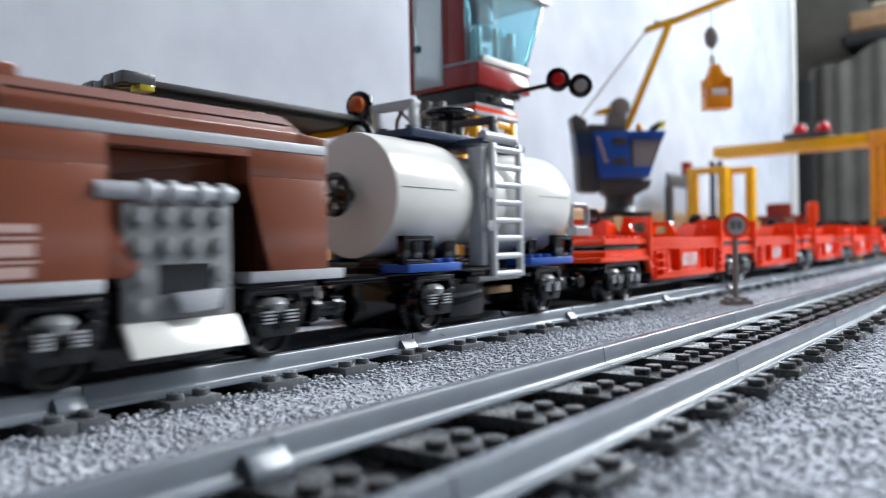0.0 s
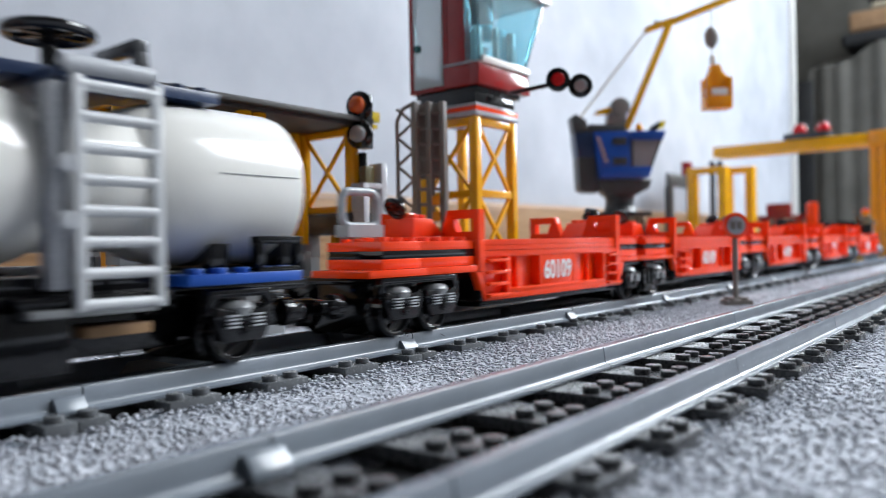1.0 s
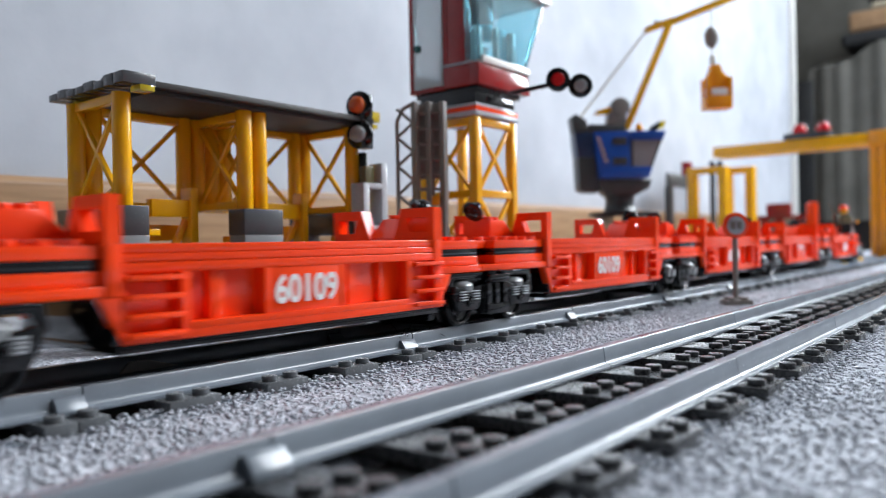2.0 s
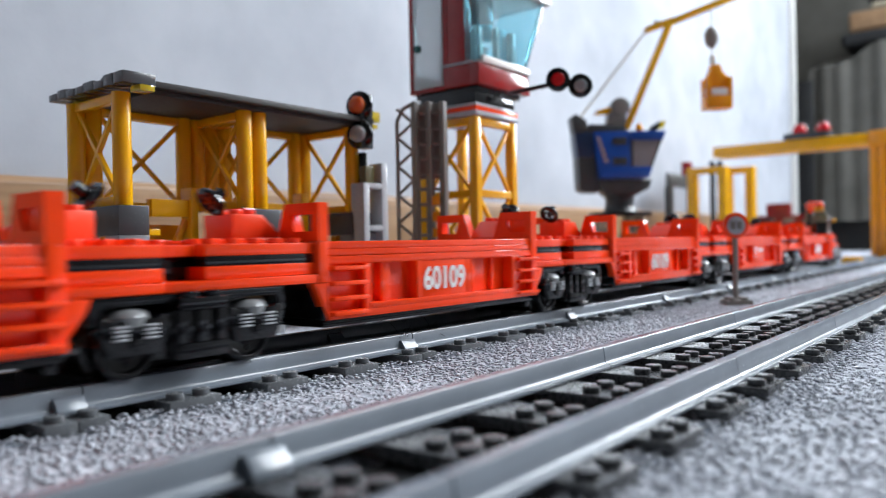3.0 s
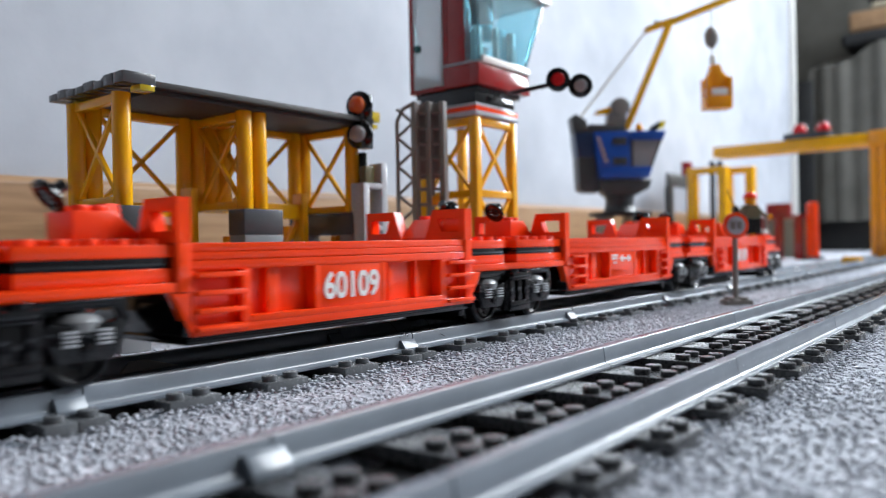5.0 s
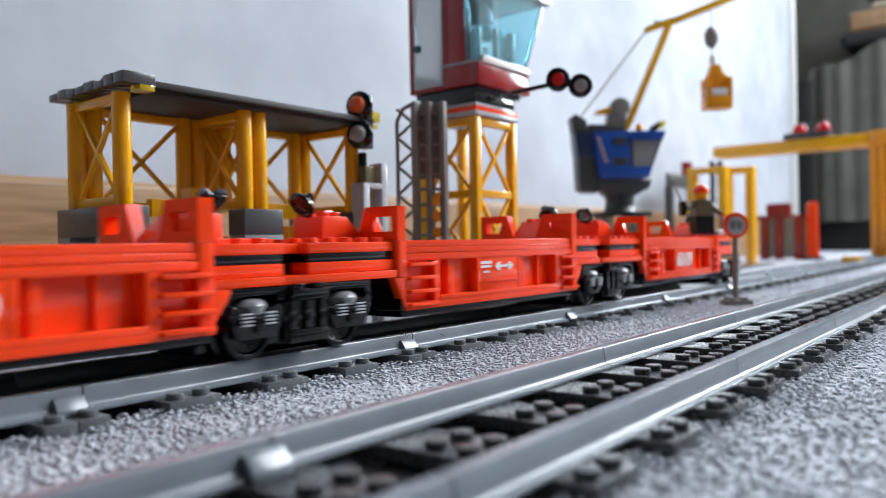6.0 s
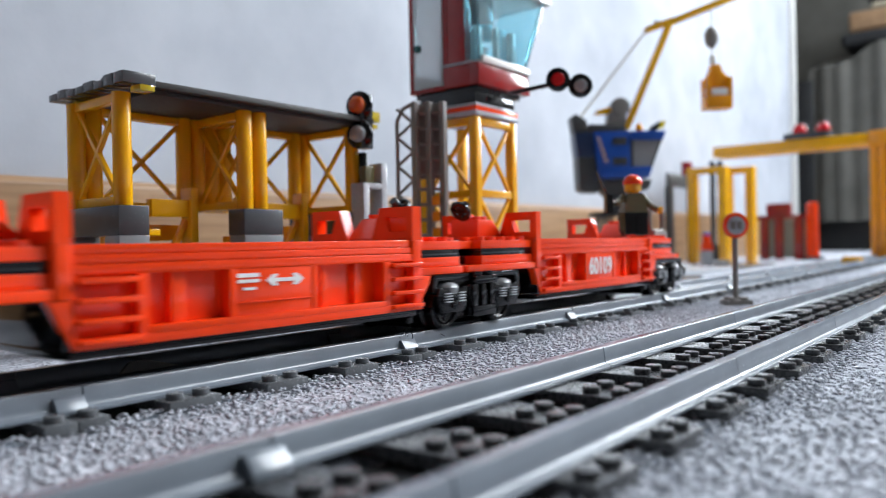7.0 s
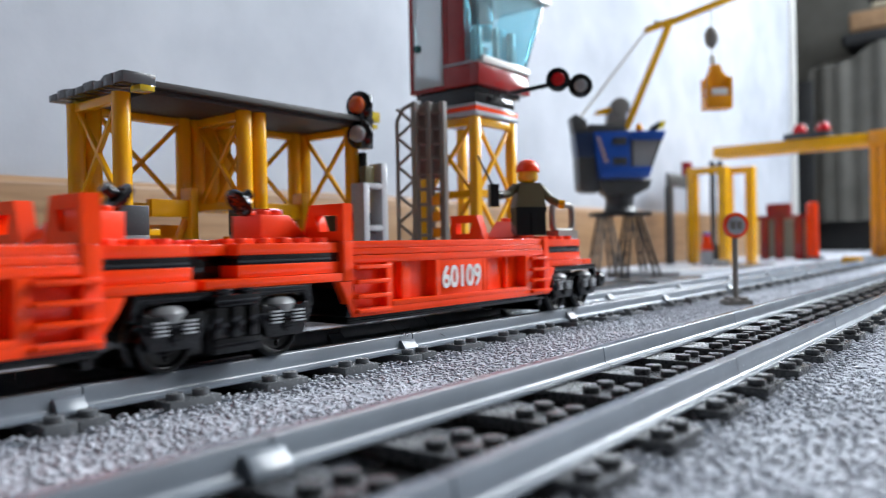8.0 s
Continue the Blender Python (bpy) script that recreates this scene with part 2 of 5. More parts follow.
def build_fibres():
    """Carpet tufts and grains, dense where the camera stands near."""
    rng = np.random.default_rng(5)
    base = np.array([(1, 0, 0), (0, 1, 0), (-1, 0, 0), (0, -1, 0), (0, 0, 1), (0, 0, -1)], float)
    tri = np.array([(0, 1, 4), (1, 2, 4), (2, 3, 4), (3, 0, 4), (1, 0, 5), (2, 1, 5), (3, 2, 5), (0, 3, 5)])
    spots = []
    for x0, x1, y0, y1, count, size in ((-140, 420, -95, 98, 52000, 0.92), (420, 1000, -60, 98, 9000, 1.3), (-120, 420, 150, 215, 3000, 1.2), (-120, 420, 98, 150, 6000, 0.9)):
        p = np.stack([rng.uniform(x0, x1, count), rng.uniform(y0, y1, count), np.full(count, size)], 1)
        spots.append(p)
    p = np.concatenate(spots)
    clear = (np.abs(p[:, 1]) > 24) & (np.abs(p[:, 1] - LINE_Y) > 24)
    p = p[clear | (rng.uniform(0, 1, len(p)) < 0.06)]
    k = len(p)
    size = p[:, 2] * rng.uniform(0.55, 1.35, k)
    turn = rng.uniform(0, 2 * np.pi, k)
    c, s = np.cos(turn)[:, None], np.sin(turn)[:, None]
    v = base[None] * rng.uniform(0.6, 1.25, (k, 6, 1)) * size[:, None, None]
    v[:, :, 2] *= 0.42
    x, y = v[:, :, 0] * c - v[:, :, 1] * s, v[:, :, 0] * s + v[:, :, 1] * c
    lean = rng.uniform(-0.5, 0.5, (k, 1))
    x = x + v[:, :, 2] * lean
    z = np.array([floor_z(b) for b in p[:, 1]]) + rng.uniform(-0.4, 0.4, k) - 0.15
    off = np.minimum(np.abs(p[:, 1] - LINE_Y), np.abs(p[:, 1]))
    z = z + np.where((off > 24) & (off < 40), 1.1 * np.clip((40 - off) / 6, 0, 1), 0)
    world_v = np.stack([x + p[:, :1], y + p[:, 1:2], v[:, :, 2] + z[:, None]], 2).reshape(-1, 3) * MM
    faces = (tri[None] + (np.arange(k) * 6)[:, None, None]).reshape(-1, 3)
    me = bpy.data.meshes.new("carpet_tufts")
    me.from_pydata(world_v.tolist(), [], faces.tolist())
    me.materials.append(FIBRE)
    me.shade_smooth()
    tagged(new("carpet_tufts", me), "pale and dark grey carpet tufts round the tracks", "carpet", kind="stuff")


def build_rail_shade():
    """Dark strip added to stand for the shade between the rails of each line."""
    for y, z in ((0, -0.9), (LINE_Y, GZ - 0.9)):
        t = thing("rail_shade_strip", "black strip added for the shade under the track between the rails", "underlay", "underlay strips")
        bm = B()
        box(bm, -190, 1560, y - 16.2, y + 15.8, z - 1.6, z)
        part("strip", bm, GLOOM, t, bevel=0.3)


def build_room():
    def slab(name, label, *boxes, mat=WALL):
        bm = B()
        for b in boxes:
            box(bm, *b)
        return tagged(part(name, bm, mat, bevel=0), label, "wall", kind="structure")
    slab("wall_north", "pale bluish white plastered wall", (-3000, 2290, WALL_Y + 14, WALL_Y + 134, -20, 2600))
    slab("wall_west", "unseen plastered wall, darkened to cut fill light", (-3120, -3000, -1200, WALL_Y + 134, -20, 2600), mat=LOWFILLWALL)
    slab("wall_alcove", "dull plastered wall of the niche", (2290, 3300, 1000, 1100, -20, 2600), (2190, 2290, WALL_Y + 134, 1100, -20, 2600), mat=LOWFILLWALL)
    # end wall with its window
    slab("wall_east", "unseen wall darkened to cut fill light, with a window opening", (3300, 3420, -1200, -1050, -20, 2600), (3300, 3420, -50, 1100, -20, 2600),
         (3300, 3420, -1050, -50, -20, 800), (3300, 3420, -1050, -50, 2100, 2600), mat=LOWFILLWALL)
    slab("wall_south", "unseen wall darkened to cut fill light, with a window opening", (-3000, 1050, -1320, -1200, -20, 2600), (2650, 3300, -1320, -1200, -20, 2600),
         (1050, 2650, -1320, -1200, -20, 1150), (1050, 2650, -1320, -1200, 2450, 2600), mat=LOWFILLWALL)
    bm = B()
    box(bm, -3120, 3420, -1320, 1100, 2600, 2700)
    tagged(part("ceiling", bm, LOWFILLWALL, bevel=0), "plain unseen ceiling, darkened to cut fill light", "ceiling", kind="structure")
    bm = B()
    prism(bm, [(WALL_Y, -4), (WALL_Y, 92), (WALL_Y + 4, 97), (WALL_Y + 14, 97), (WALL_Y + 14, -4)], 0, -3000, 2285)
    tagged(part("baseboard", bm, WOOD, bevel=0.8), "oak skirting board along the wall", "skirting board", kind="structure")
    bm = B()
    box(bm, 2255, 2290, WALL_Y + 1, WALL_Y + 14, 97, 2200)
    tagged(part("trim", bm, WHITE, bevel=1), "white corner trim at the wall's end", "trim", kind="structure")


# ---- tracks ----


def build_track_segment(slip, mat, label, clips):
    """One straight piece: 128 long, 64 wide. slip: how far the sleepers sit off the joints."""
    t = thing("track_segment", label, "toy track", "track pieces")
    half = [(3.9, 3.2), (4.1, 3.4), (4.1, 4.1), (3.9, 4.25), (2.85, 4.55), (2.45, 4.85), (2.2, 5.4), (2.08, 6.2), (1.75, 9.2), (1.45, 9.6)]
    prof = [(-a, z) for a, z in half] + [(a, z) for a, z in reversed(half)]
    for y in (-20, 20):
        bm = B()
        prism(bm, [(a + y, z) for a, z in prof], 0, 0.25, 127.75)
        part("rail", bm, GREY, t, bevel=0)
        if not clips:
            continue
        bm = B()
        prism(bm, [(y - 5.2, 3.3), (y - 5.2, 4.6), (y - 3.0, 7.5), (y - 1.7, 7.7), (y - 1.7, 3.3)], 0, 120.2, 127.8)
        part("clip", bm, GREY, t, bevel=0.2)
    # full sleepers in the middle, half sleepers at the ends
    def sleeper(x0, x1):
        bm = B()
        x0, x1 = x0 + slip, x1 + slip
        box(bm, x0, x1, -32, 32, 0, 3.2)
        xs = [x0 + 4] if x1 - x0 < 12 else [x0 + 4, x1 - 4]
        studs(bm, xs, (-28, -4, 4, 28), 3.2)
        part("sleeper", bm, mat, t, bevel=0.2)
    sleeper(0.1, 7.9)
    for k in (1, 2, 3):
        sleeper(32 * k - 8, 32 * k + 8)
    sleeper(120.1, 127.9)
    for y in (-27.5, 27.5):
        bm = B()
        box(bm, 8.2, 119.8, y - 3.0, y + 2.0, -0.6, 0.5)
        part("edge_strip", bm, GREY, t, bevel=0.2)
    return t


def build_tracks():
    first = build_track_segment(0, SLEEPER_SHADED, "grey plastic toy railway track piece with studded sleepers", False)
    first.matrix_basis = pose(-60 * MM - 0.128, 0, 0)
    for k in range(1, 14):
        copy_thing(first, pose((-188 + 128 * k) * MM, 0, 0, 0, 0, 0))
    bm = B()
    prism(bm, [(14.4, 3.3), (14.4, 5.0), (16.4, 7.6), (18.2, 7.8), (18.2, 3.3)], 0, 121, 129.6)
    part("clip", bm, GREY, first, "grey joint clip", bevel=0.2)
    second = build_track_segment(-6, SLEEPER_PALE, "grey plastic toy railway track piece under the train", True)
    second.matrix_basis = pose(-0.180, LINE_Y * MM, GZ * MM)
    for k in range(1, 16):
        copy_thing(second, pose((-180 + 128 * k) * MM, LINE_Y * MM, GZ * MM))


# ---- the train; x at the clip's start, z from the floor under it ----
AXLES = []          # (wheelset, x, z) for the rolling
BZ = GZ             # the rails' foot


def wheelset(parent, x):
    """Two flanged wheels on an axle; rolls on the rail heads."""
    bm = B()
    for s in (-1, 1):
        prof = [(-16.6, 9.7), (-18.0, 9.9), (-18.4, 8.7), (-23.0, 8.5), (-23.8, 7.8), (-23.6, 6.8), (-22.4, 6.2), (-22.4, 2.9), (-23.6, 2.5), (-23.6, 0.5)]
        lathe(bm, [(a * -s, r) for a, r in prof], (0, 0, 0), "Y", 32)
        for k in range(3):
            t = k * math.pi / 1.5
            tube(bm, (4.5 * math.cos(t), s * 22.3, 4.5 * math.sin(t)), (4.5 * math.cos(t), s * 22.9, 4.5 * math.sin(t)), 0.8, seg=10)
    tube(bm, (0, -18, 0), (0, 18, 0), 1.6)
    w = part("wheelset", bm, BLACK, parent, "glossy black plastic wheels on an axle", bevel=0.15, segs=1)
    z = BZ + 9.6 + 8.5
    w.matrix_basis = pose(x * MM, 0, z * MM)
    AXLES.append((w, x, z))
    return w


SHARED = {}


def axle_box(parent, x, s):
    """Casing before one wheel, with two slatted covers."""
    if "casing" not in SHARED:
        bm = B()
        prism(bm, [(-9.4, BZ + 26.4), (-8.0, BZ + 26.6), (-6.4, BZ + 25.8), (6.4, BZ + 25.8), (8.0, BZ + 26.6), (9.4, BZ + 26.4), (10.4, BZ + 23.5), (7.0, BZ + 16.4), (-7.0, BZ + 16.4), (-10.4, BZ + 23.5)], 1, -28.2, -25.2)
        tube(bm, (0, -28.1, BZ + 19.4), (0, -29.4, BZ + 19.4), 1.7, seg=12)
        c = part("axle_box", bm, BLACK, parent, "black axle box", bevel=0.35)
        # slats in light grey: the highlight on their edges is put into the colour
        g = B()
        for dx in (-4.3, 4.3):
            for k in range(4):
                box(g, dx - 2.0, dx + 2.0, -29.3, -28.1, BZ + 20.6 + 1.1 * k, BZ + 21.1 + 1.1 * k)
        SHARED["casing"], SHARED["slats"] = c.data, part("slats", g, LIGHT, c, "grille slats, pale for the glint on their edges", bevel=0.12).data
        g = B()
        lathe(g, [(-2.4, 5.0), (0.2, 5.5), (1.2, 4.9), (2.0, 3.6), (2.4, 1.6)], (0, -23.6, BZ + 26.2), "Z", 24)
        SHARED["cap"] = part("journal_cap", g, MIDGREY, c, "smooth grey domed cap", bevel=0).data
    else:
        c = new("axle_box", SHARED["casing"])
        tagged(c, "black axle box")
        c.parent = parent
        for n in ("slats", "cap"):
            o = new("slats" if n == "slats" else "journal_cap", SHARED[n])
            o.parent = c
    c.matrix_basis = pose(x * MM, 0, 0, 0, 0, 0 if s < 0 else 180)
    return c


def bogie(parent, xc, half, name="bogie"):
    """Two-axle truck under a wagon."""
    bm = B()
    box(bm, xc - half - 8, xc + half + 8, -23.8, 23.8, BZ + 29.2, BZ + 31.8)
    for s in (-1, 1):
        y0, y1 = sorted((s * 23.8, s * 27.0))
        prism(bm, [(xc - half - 11, BZ + 31.7), (xc + half + 11, BZ + 31.7), (xc + half + 12, BZ + 25), (xc + half + 10.4, BZ + 24), (xc + half + 8, BZ + 29.4), (xc - half - 8, BZ + 29.4), (xc - half - 10.4, BZ + 24), (xc - half - 12, BZ + 25)], 1, y0, y1)
    box(bm, xc - half - 6, xc + half + 6, -15, 15, BZ + 10, BZ + 29.4)
    b = part(name, bm, BLACK, parent, "black bogie frame", bevel=0.3)
    for s in (-1, 1):
        for dx in sorted({-half, half}):
            axle_box(b, xc + dx, s)
        if half > 14:
            bm = B()
            y0, y1 = sorted((s * 24.5, s * 28.2))
            box(bm, xc - half + 10.5, xc + half - 10.5, y0, y1, BZ + 14, BZ + 27.3)
            for dx in (-6.2, 0, 6.2):
                y2, y3 = sorted((s * 28.1, s * 29.4))
                box(bm, xc + dx - 1.4, xc + dx + 1.4, y2, y3, BZ + 18, BZ + 27.3)
            y2, y3 = sorted((s * 28.1, s * 29.8))
            box(bm, xc - 8, xc + 8, y2, y3, BZ + 13.8, BZ + 17.9)
            box(bm, xc - 7.5, xc + 7.5, s * 28.4 - 2.6, s * 28.4 + 2.6, BZ + 27.3, BZ + 30.6)
            studs(bm, (xc - 4, xc + 4), (s * 28.4,), BZ + 30.6)
            part("brake_gear", bm, BLACK, b, "black ladder-like brake block", bevel=0.25)
    for dx in sorted({-half, half}):
        wheelset(b, xc + dx)
    return b


def coupling(parent, x, s):
    bm = B()
    box(bm, min(x, x + s * 12), max(x, x + s * 12), -4, 4, BZ + 17, BZ + 22)
    box(bm, min(x + s * 8, x + s * 12), max(x + s * 8, x + s * 12), -20, 20, BZ + 20, BZ + 25)
    for y in (-16, 16):
        tube(bm, (x + s * 11, y, BZ + 22.5), (x + s * 15, y, BZ + 22.5), 4.6, seg=20)
        tube(bm, (x + s * 6, y, BZ + 22.5), (x + s * 11, y, BZ + 22.5), 2.6, seg=16)
    tube(bm, (x + s * 13, 0, BZ + 15), (x + s * 13, 0, BZ + 25), 4, seg=20)
    return part("buffer_beam", bm, BLACK, parent, "black buffers and magnetic coupler", bevel=0.3)


ZB, ZT = 17.8, 44.2     # bottom and top of the red wells
ZD = 43.8               # top of the decks


def end_wall(parent, u, inner, open_side=False):
    """Cross wall of a well with two raised horns, each with an opening; inner is +1 where the well lies to its +x."""
    bm = B()
    a, b = (u - 4.2, u + 0.1) if inner > 0 else (u - 5, u)
    box(bm, a, b, -28, 28, 30.5 if inner > 0 else ZB, ZT)
    horns = []
    for s in (1,) if open_side else (-1, 1):
        def p(y, z):
            return (s * y, z)
        horns.append([p(28, ZT), p(28, 57), p(11, 57), p(6.5, ZT), p(16, ZT), p(16, 47.6), p(13.8, 53.2), p(24.6, 53.2), p(24.6, 47.6), p(16, 47.6), p(16, ZT)])
    w = part("end_wall", bm, RED, parent, bevel=0.35)
    for outline in horns:
        bm = B()
        prism(bm, outline, 0, a, b)
        part("horn", bm, RED, w, bevel=0)
    bm = B()
    if inner > 0:
        # black stands for the shade on the red wall's lower face
        box(bm, a + 2, b - 0.2, -27, 27, 17.9, 30.4)
    else:
        box(bm, a + 1, b - 1, -23.8, 23.8, 12.4, 17.7)
    if inner < 0 and not open_side:
        g = B()
        box(g, a + 1, b - 1, -24.5, -15.5, 47.6, 53.2)
        part("horn_panel", g, RED, w, bevel=0.2)
    part("skirt_and_shaded_face", bm, BLACK, w, "black skirt plate, or the end wall's shaded lower face in black", bevel=0.25)
    for s in (-1, 1):
        g = B()
        e, out = (a, -1) if inner > 0 else (b, 1)
        prism(g, [(0.05, ZB), (0.05, 30.4), (-6.2, 30.4), (-4.8, 28)] if inner > 0 else [(e, ZB + 3), (e, 30.4), (e + out * 6, 30.4), (e + out * 4.6, 27)], 1, min(s * 27.6, s * 24), max(s * 27.6, s * 24))
        part("bracket", g, RED, w, bevel=0.3)
    return w


def side_panel(parent, s, L=132):
    """Long side with top band, two ladders, two pockets and the name board."""
    def b(bm, x0, x1, d0, d1, z0, z1):
        ya, yb = sorted((s * (28 - d0), s * (28 - d1)))
        box(bm, x0, x1, ya, yb, z0, z1)
    bm = B()
    b(bm, 5.1, L - 5.1, 5.2, 7, ZB, ZT - 0.2)
    b(bm, 0.2, L - 0.2, 0.9, 7, 41.6, ZT)
    b(bm, 0.2, L - 0.2, 0.3, 7, 36.4, 39.1)
    b(bm, 0.2, L - 0.2, 0.6, 7, 39.3, 41.5)
    for x0, x1 in ((0.2, 1.2), (17.2, 20.2), (45.6, 48.0), (77.0, 79.6), (111.2, 115), (L - 1.2, L - 0.2)):
        b(bm, x0, x1, 0.4, 6, ZB + 2.6, 36.6)
    b(bm, 0.2, L - 0.2, 0.2, 6, ZB, ZB + 2.8)
    b(bm, 20, 112, 0.0, 6, ZB + 2.6, ZB + 4.6)
    b(bm, 48, 77.2, 0.6, 6, ZB + 4, 36.6)
    b(bm, 27.5, 32.3, 2.2, 6, ZB + 4, 36.6)
    b(bm, 82.3, 85.6, 2.2, 6, ZB + 4, 36.6)
    b(bm, 99.0, 101.0, 3.4, 6, ZB + 4, 36.6)
    p = part("side_panel", bm, RED, parent, bevel=0.22)
    for x0, x1 in ((1.0, 17.6), (114.8, L - 0.6)):
        for k in range(4):
            bm = B()
            b(bm, x0, x1, -1.6, 1.2, ZB + 1.2 + 5.1 * k, ZB + 2.7 + 5.1 * k)
            part("rung", bm, RED, p, bevel=0.3)
        bm = B()
        b(bm, x0 + 0.3, x1 - 0.3, 3.6, 6, ZB + 2.6, 36.5)
        part("ladder_back", bm, RED, p, bevel=0.2)
    return p


def platform(parent, u0, u1, knob_x, step=0, gap=0):
    """Deck over a truck: base plate, black-striped brickwork, studs, a sloped block and a hand wheel."""
    bm = B()
    if step:
        box(bm, u0 - step, u0 + 24, -27.5, 3, 30.6, 33.4)
        box(bm, u0 + 24.1, u1, -27.5, 27.5, 30.6, 33.4)
    else:
        box(bm, u0 - gap, u1, -27.5, 27.5, 30.6, 33.4)
    p = part("deck_plate", bm, RED, parent, bevel=0.25)
    far = 3.4 if step else 25.9
    mid = u0 + 22 if step else u0
    bm = B()
    box(bm, mid, u1, -25.9, 25.9, 33.5, 37.3)
    box(bm, mid, u1, -25.9, 25.9, 40.3, ZD)
    if step:
        box(bm, u0, mid - 0.1, -25.9, far, 33.5, 37.3)
        box(bm, u0, mid - 0.1, -25.9, far, 40.3, ZD)
    xs = [u0 + 4 + 8 * k for k in range(int((u1 - u0) / 8))]
    studs(bm, xs, (-22, -14), ZD)
    studs(bm, [x for x in xs if x > mid], (14, 22), ZD)
    part("deck_bricks", bm, RED, parent, bevel=0.22)
    bm = B()
    box(bm, u0 + 0.4, u1 - 0.4, -25.6, far - 0.3, 37.2, 40.4)
    part("stripe", bm, BLACK, parent, "black stripe", bevel=0.2)
    if gap:
        bm = B()
        box(bm, u0 - gap + 0.4, u0, -17, 17, 33.5, 40.2)
        part("gangway", bm, BLACK, parent, "black gangway block", bevel=0.25)
        bm = B()
        box(bm, u0 - gap + 0.4, u0 - 0.1, -21, 21, 40.3, ZD - 0.2)
        studs(bm, (u0 - gap + 4.5,), (-14, -6, 6, 14), ZD - 0.2)
        part("gangway_plate", bm, RED, parent, bevel=0.25)
    k = 1 if u1 < 0 else -1
    bm = B()
    prism(bm, [(knob_x, ZD), (knob_x, 53.6), (knob_x + k * 12, 53.6), (knob_x + k * 21, ZD + 1.6), (knob_x + k * 21, ZD)], 1, -8, 8)
    studs(bm, (knob_x + k * 4, knob_x + k * 9), (-4, 4), 53.6)
    part("sloped_block", bm, ROUGHRED, parent, "red sloped block with a grainy slope", bevel=0.25)
    # brake wheel leaning back on the block's edge
    bm = B()
    tip = Matrix.Translation(Vector((knob_x - k * 2.6, 0, 57.8)) * MM) @ Matrix.Rotation(radians(-k * 38), 4, "Y")
    tube(bm, (0, 0, 0), (k * 5.5, 0, 0), 1.9)
    ring(bm, (0, 0, 0), 4.2, 1.3, "X", 24, 8)
    for t in (0, 60, 120):
        a = radians(t)
        bar(bm, (0, 4 * math.cos(a), 4 * math.sin(a)), (0, -4 * math.cos(a), -4 * math.sin(a)), 1.3, 1.3)
    bmesh.ops.transform(bm, matrix=tip, verts=bm.verts)
    part("hand_wheel", bm, BLACK, parent, "glossy black brake wheel", bevel=0)


HANDRAIL = plastic("handrail_grey_plastic", (0.27, 0.29, 0.31), 0.2)


def handrail(parent, x0, x1, y, z0, z1, mat=HANDRAIL):
    bm = B()
    r, pts = 1.7, []
    c = 4
    for cx, cz, a0 in ((x0 + c, z1 - c, 180), (x1 - c, z1 - c, 90), (x1 - c, z0 + c, 0), (x0 + c, z0 + c, -90)):
        for k in range(5):
            t = radians(a0 - k * 22.5)
            pts.append((cx + c * math.cos(t), y, cz + c * math.sin(t)))
    loop_tube(bm, pts, r, 12)
    box(bm, x0, x1, y - 3.6, y + 3.6, z0 - 4.2, z0 + 0.6)
    return part("handrail", bm, mat, parent, "grey looped handrail", bevel=0)


PITCH = 217.4
POST = 295.8


def wagon_x(k):
    """Front post of each unit; the joint behind the fourth is pulled open a little."""
    return POST + PITCH * k - (2.5 if k == 3 else 0)


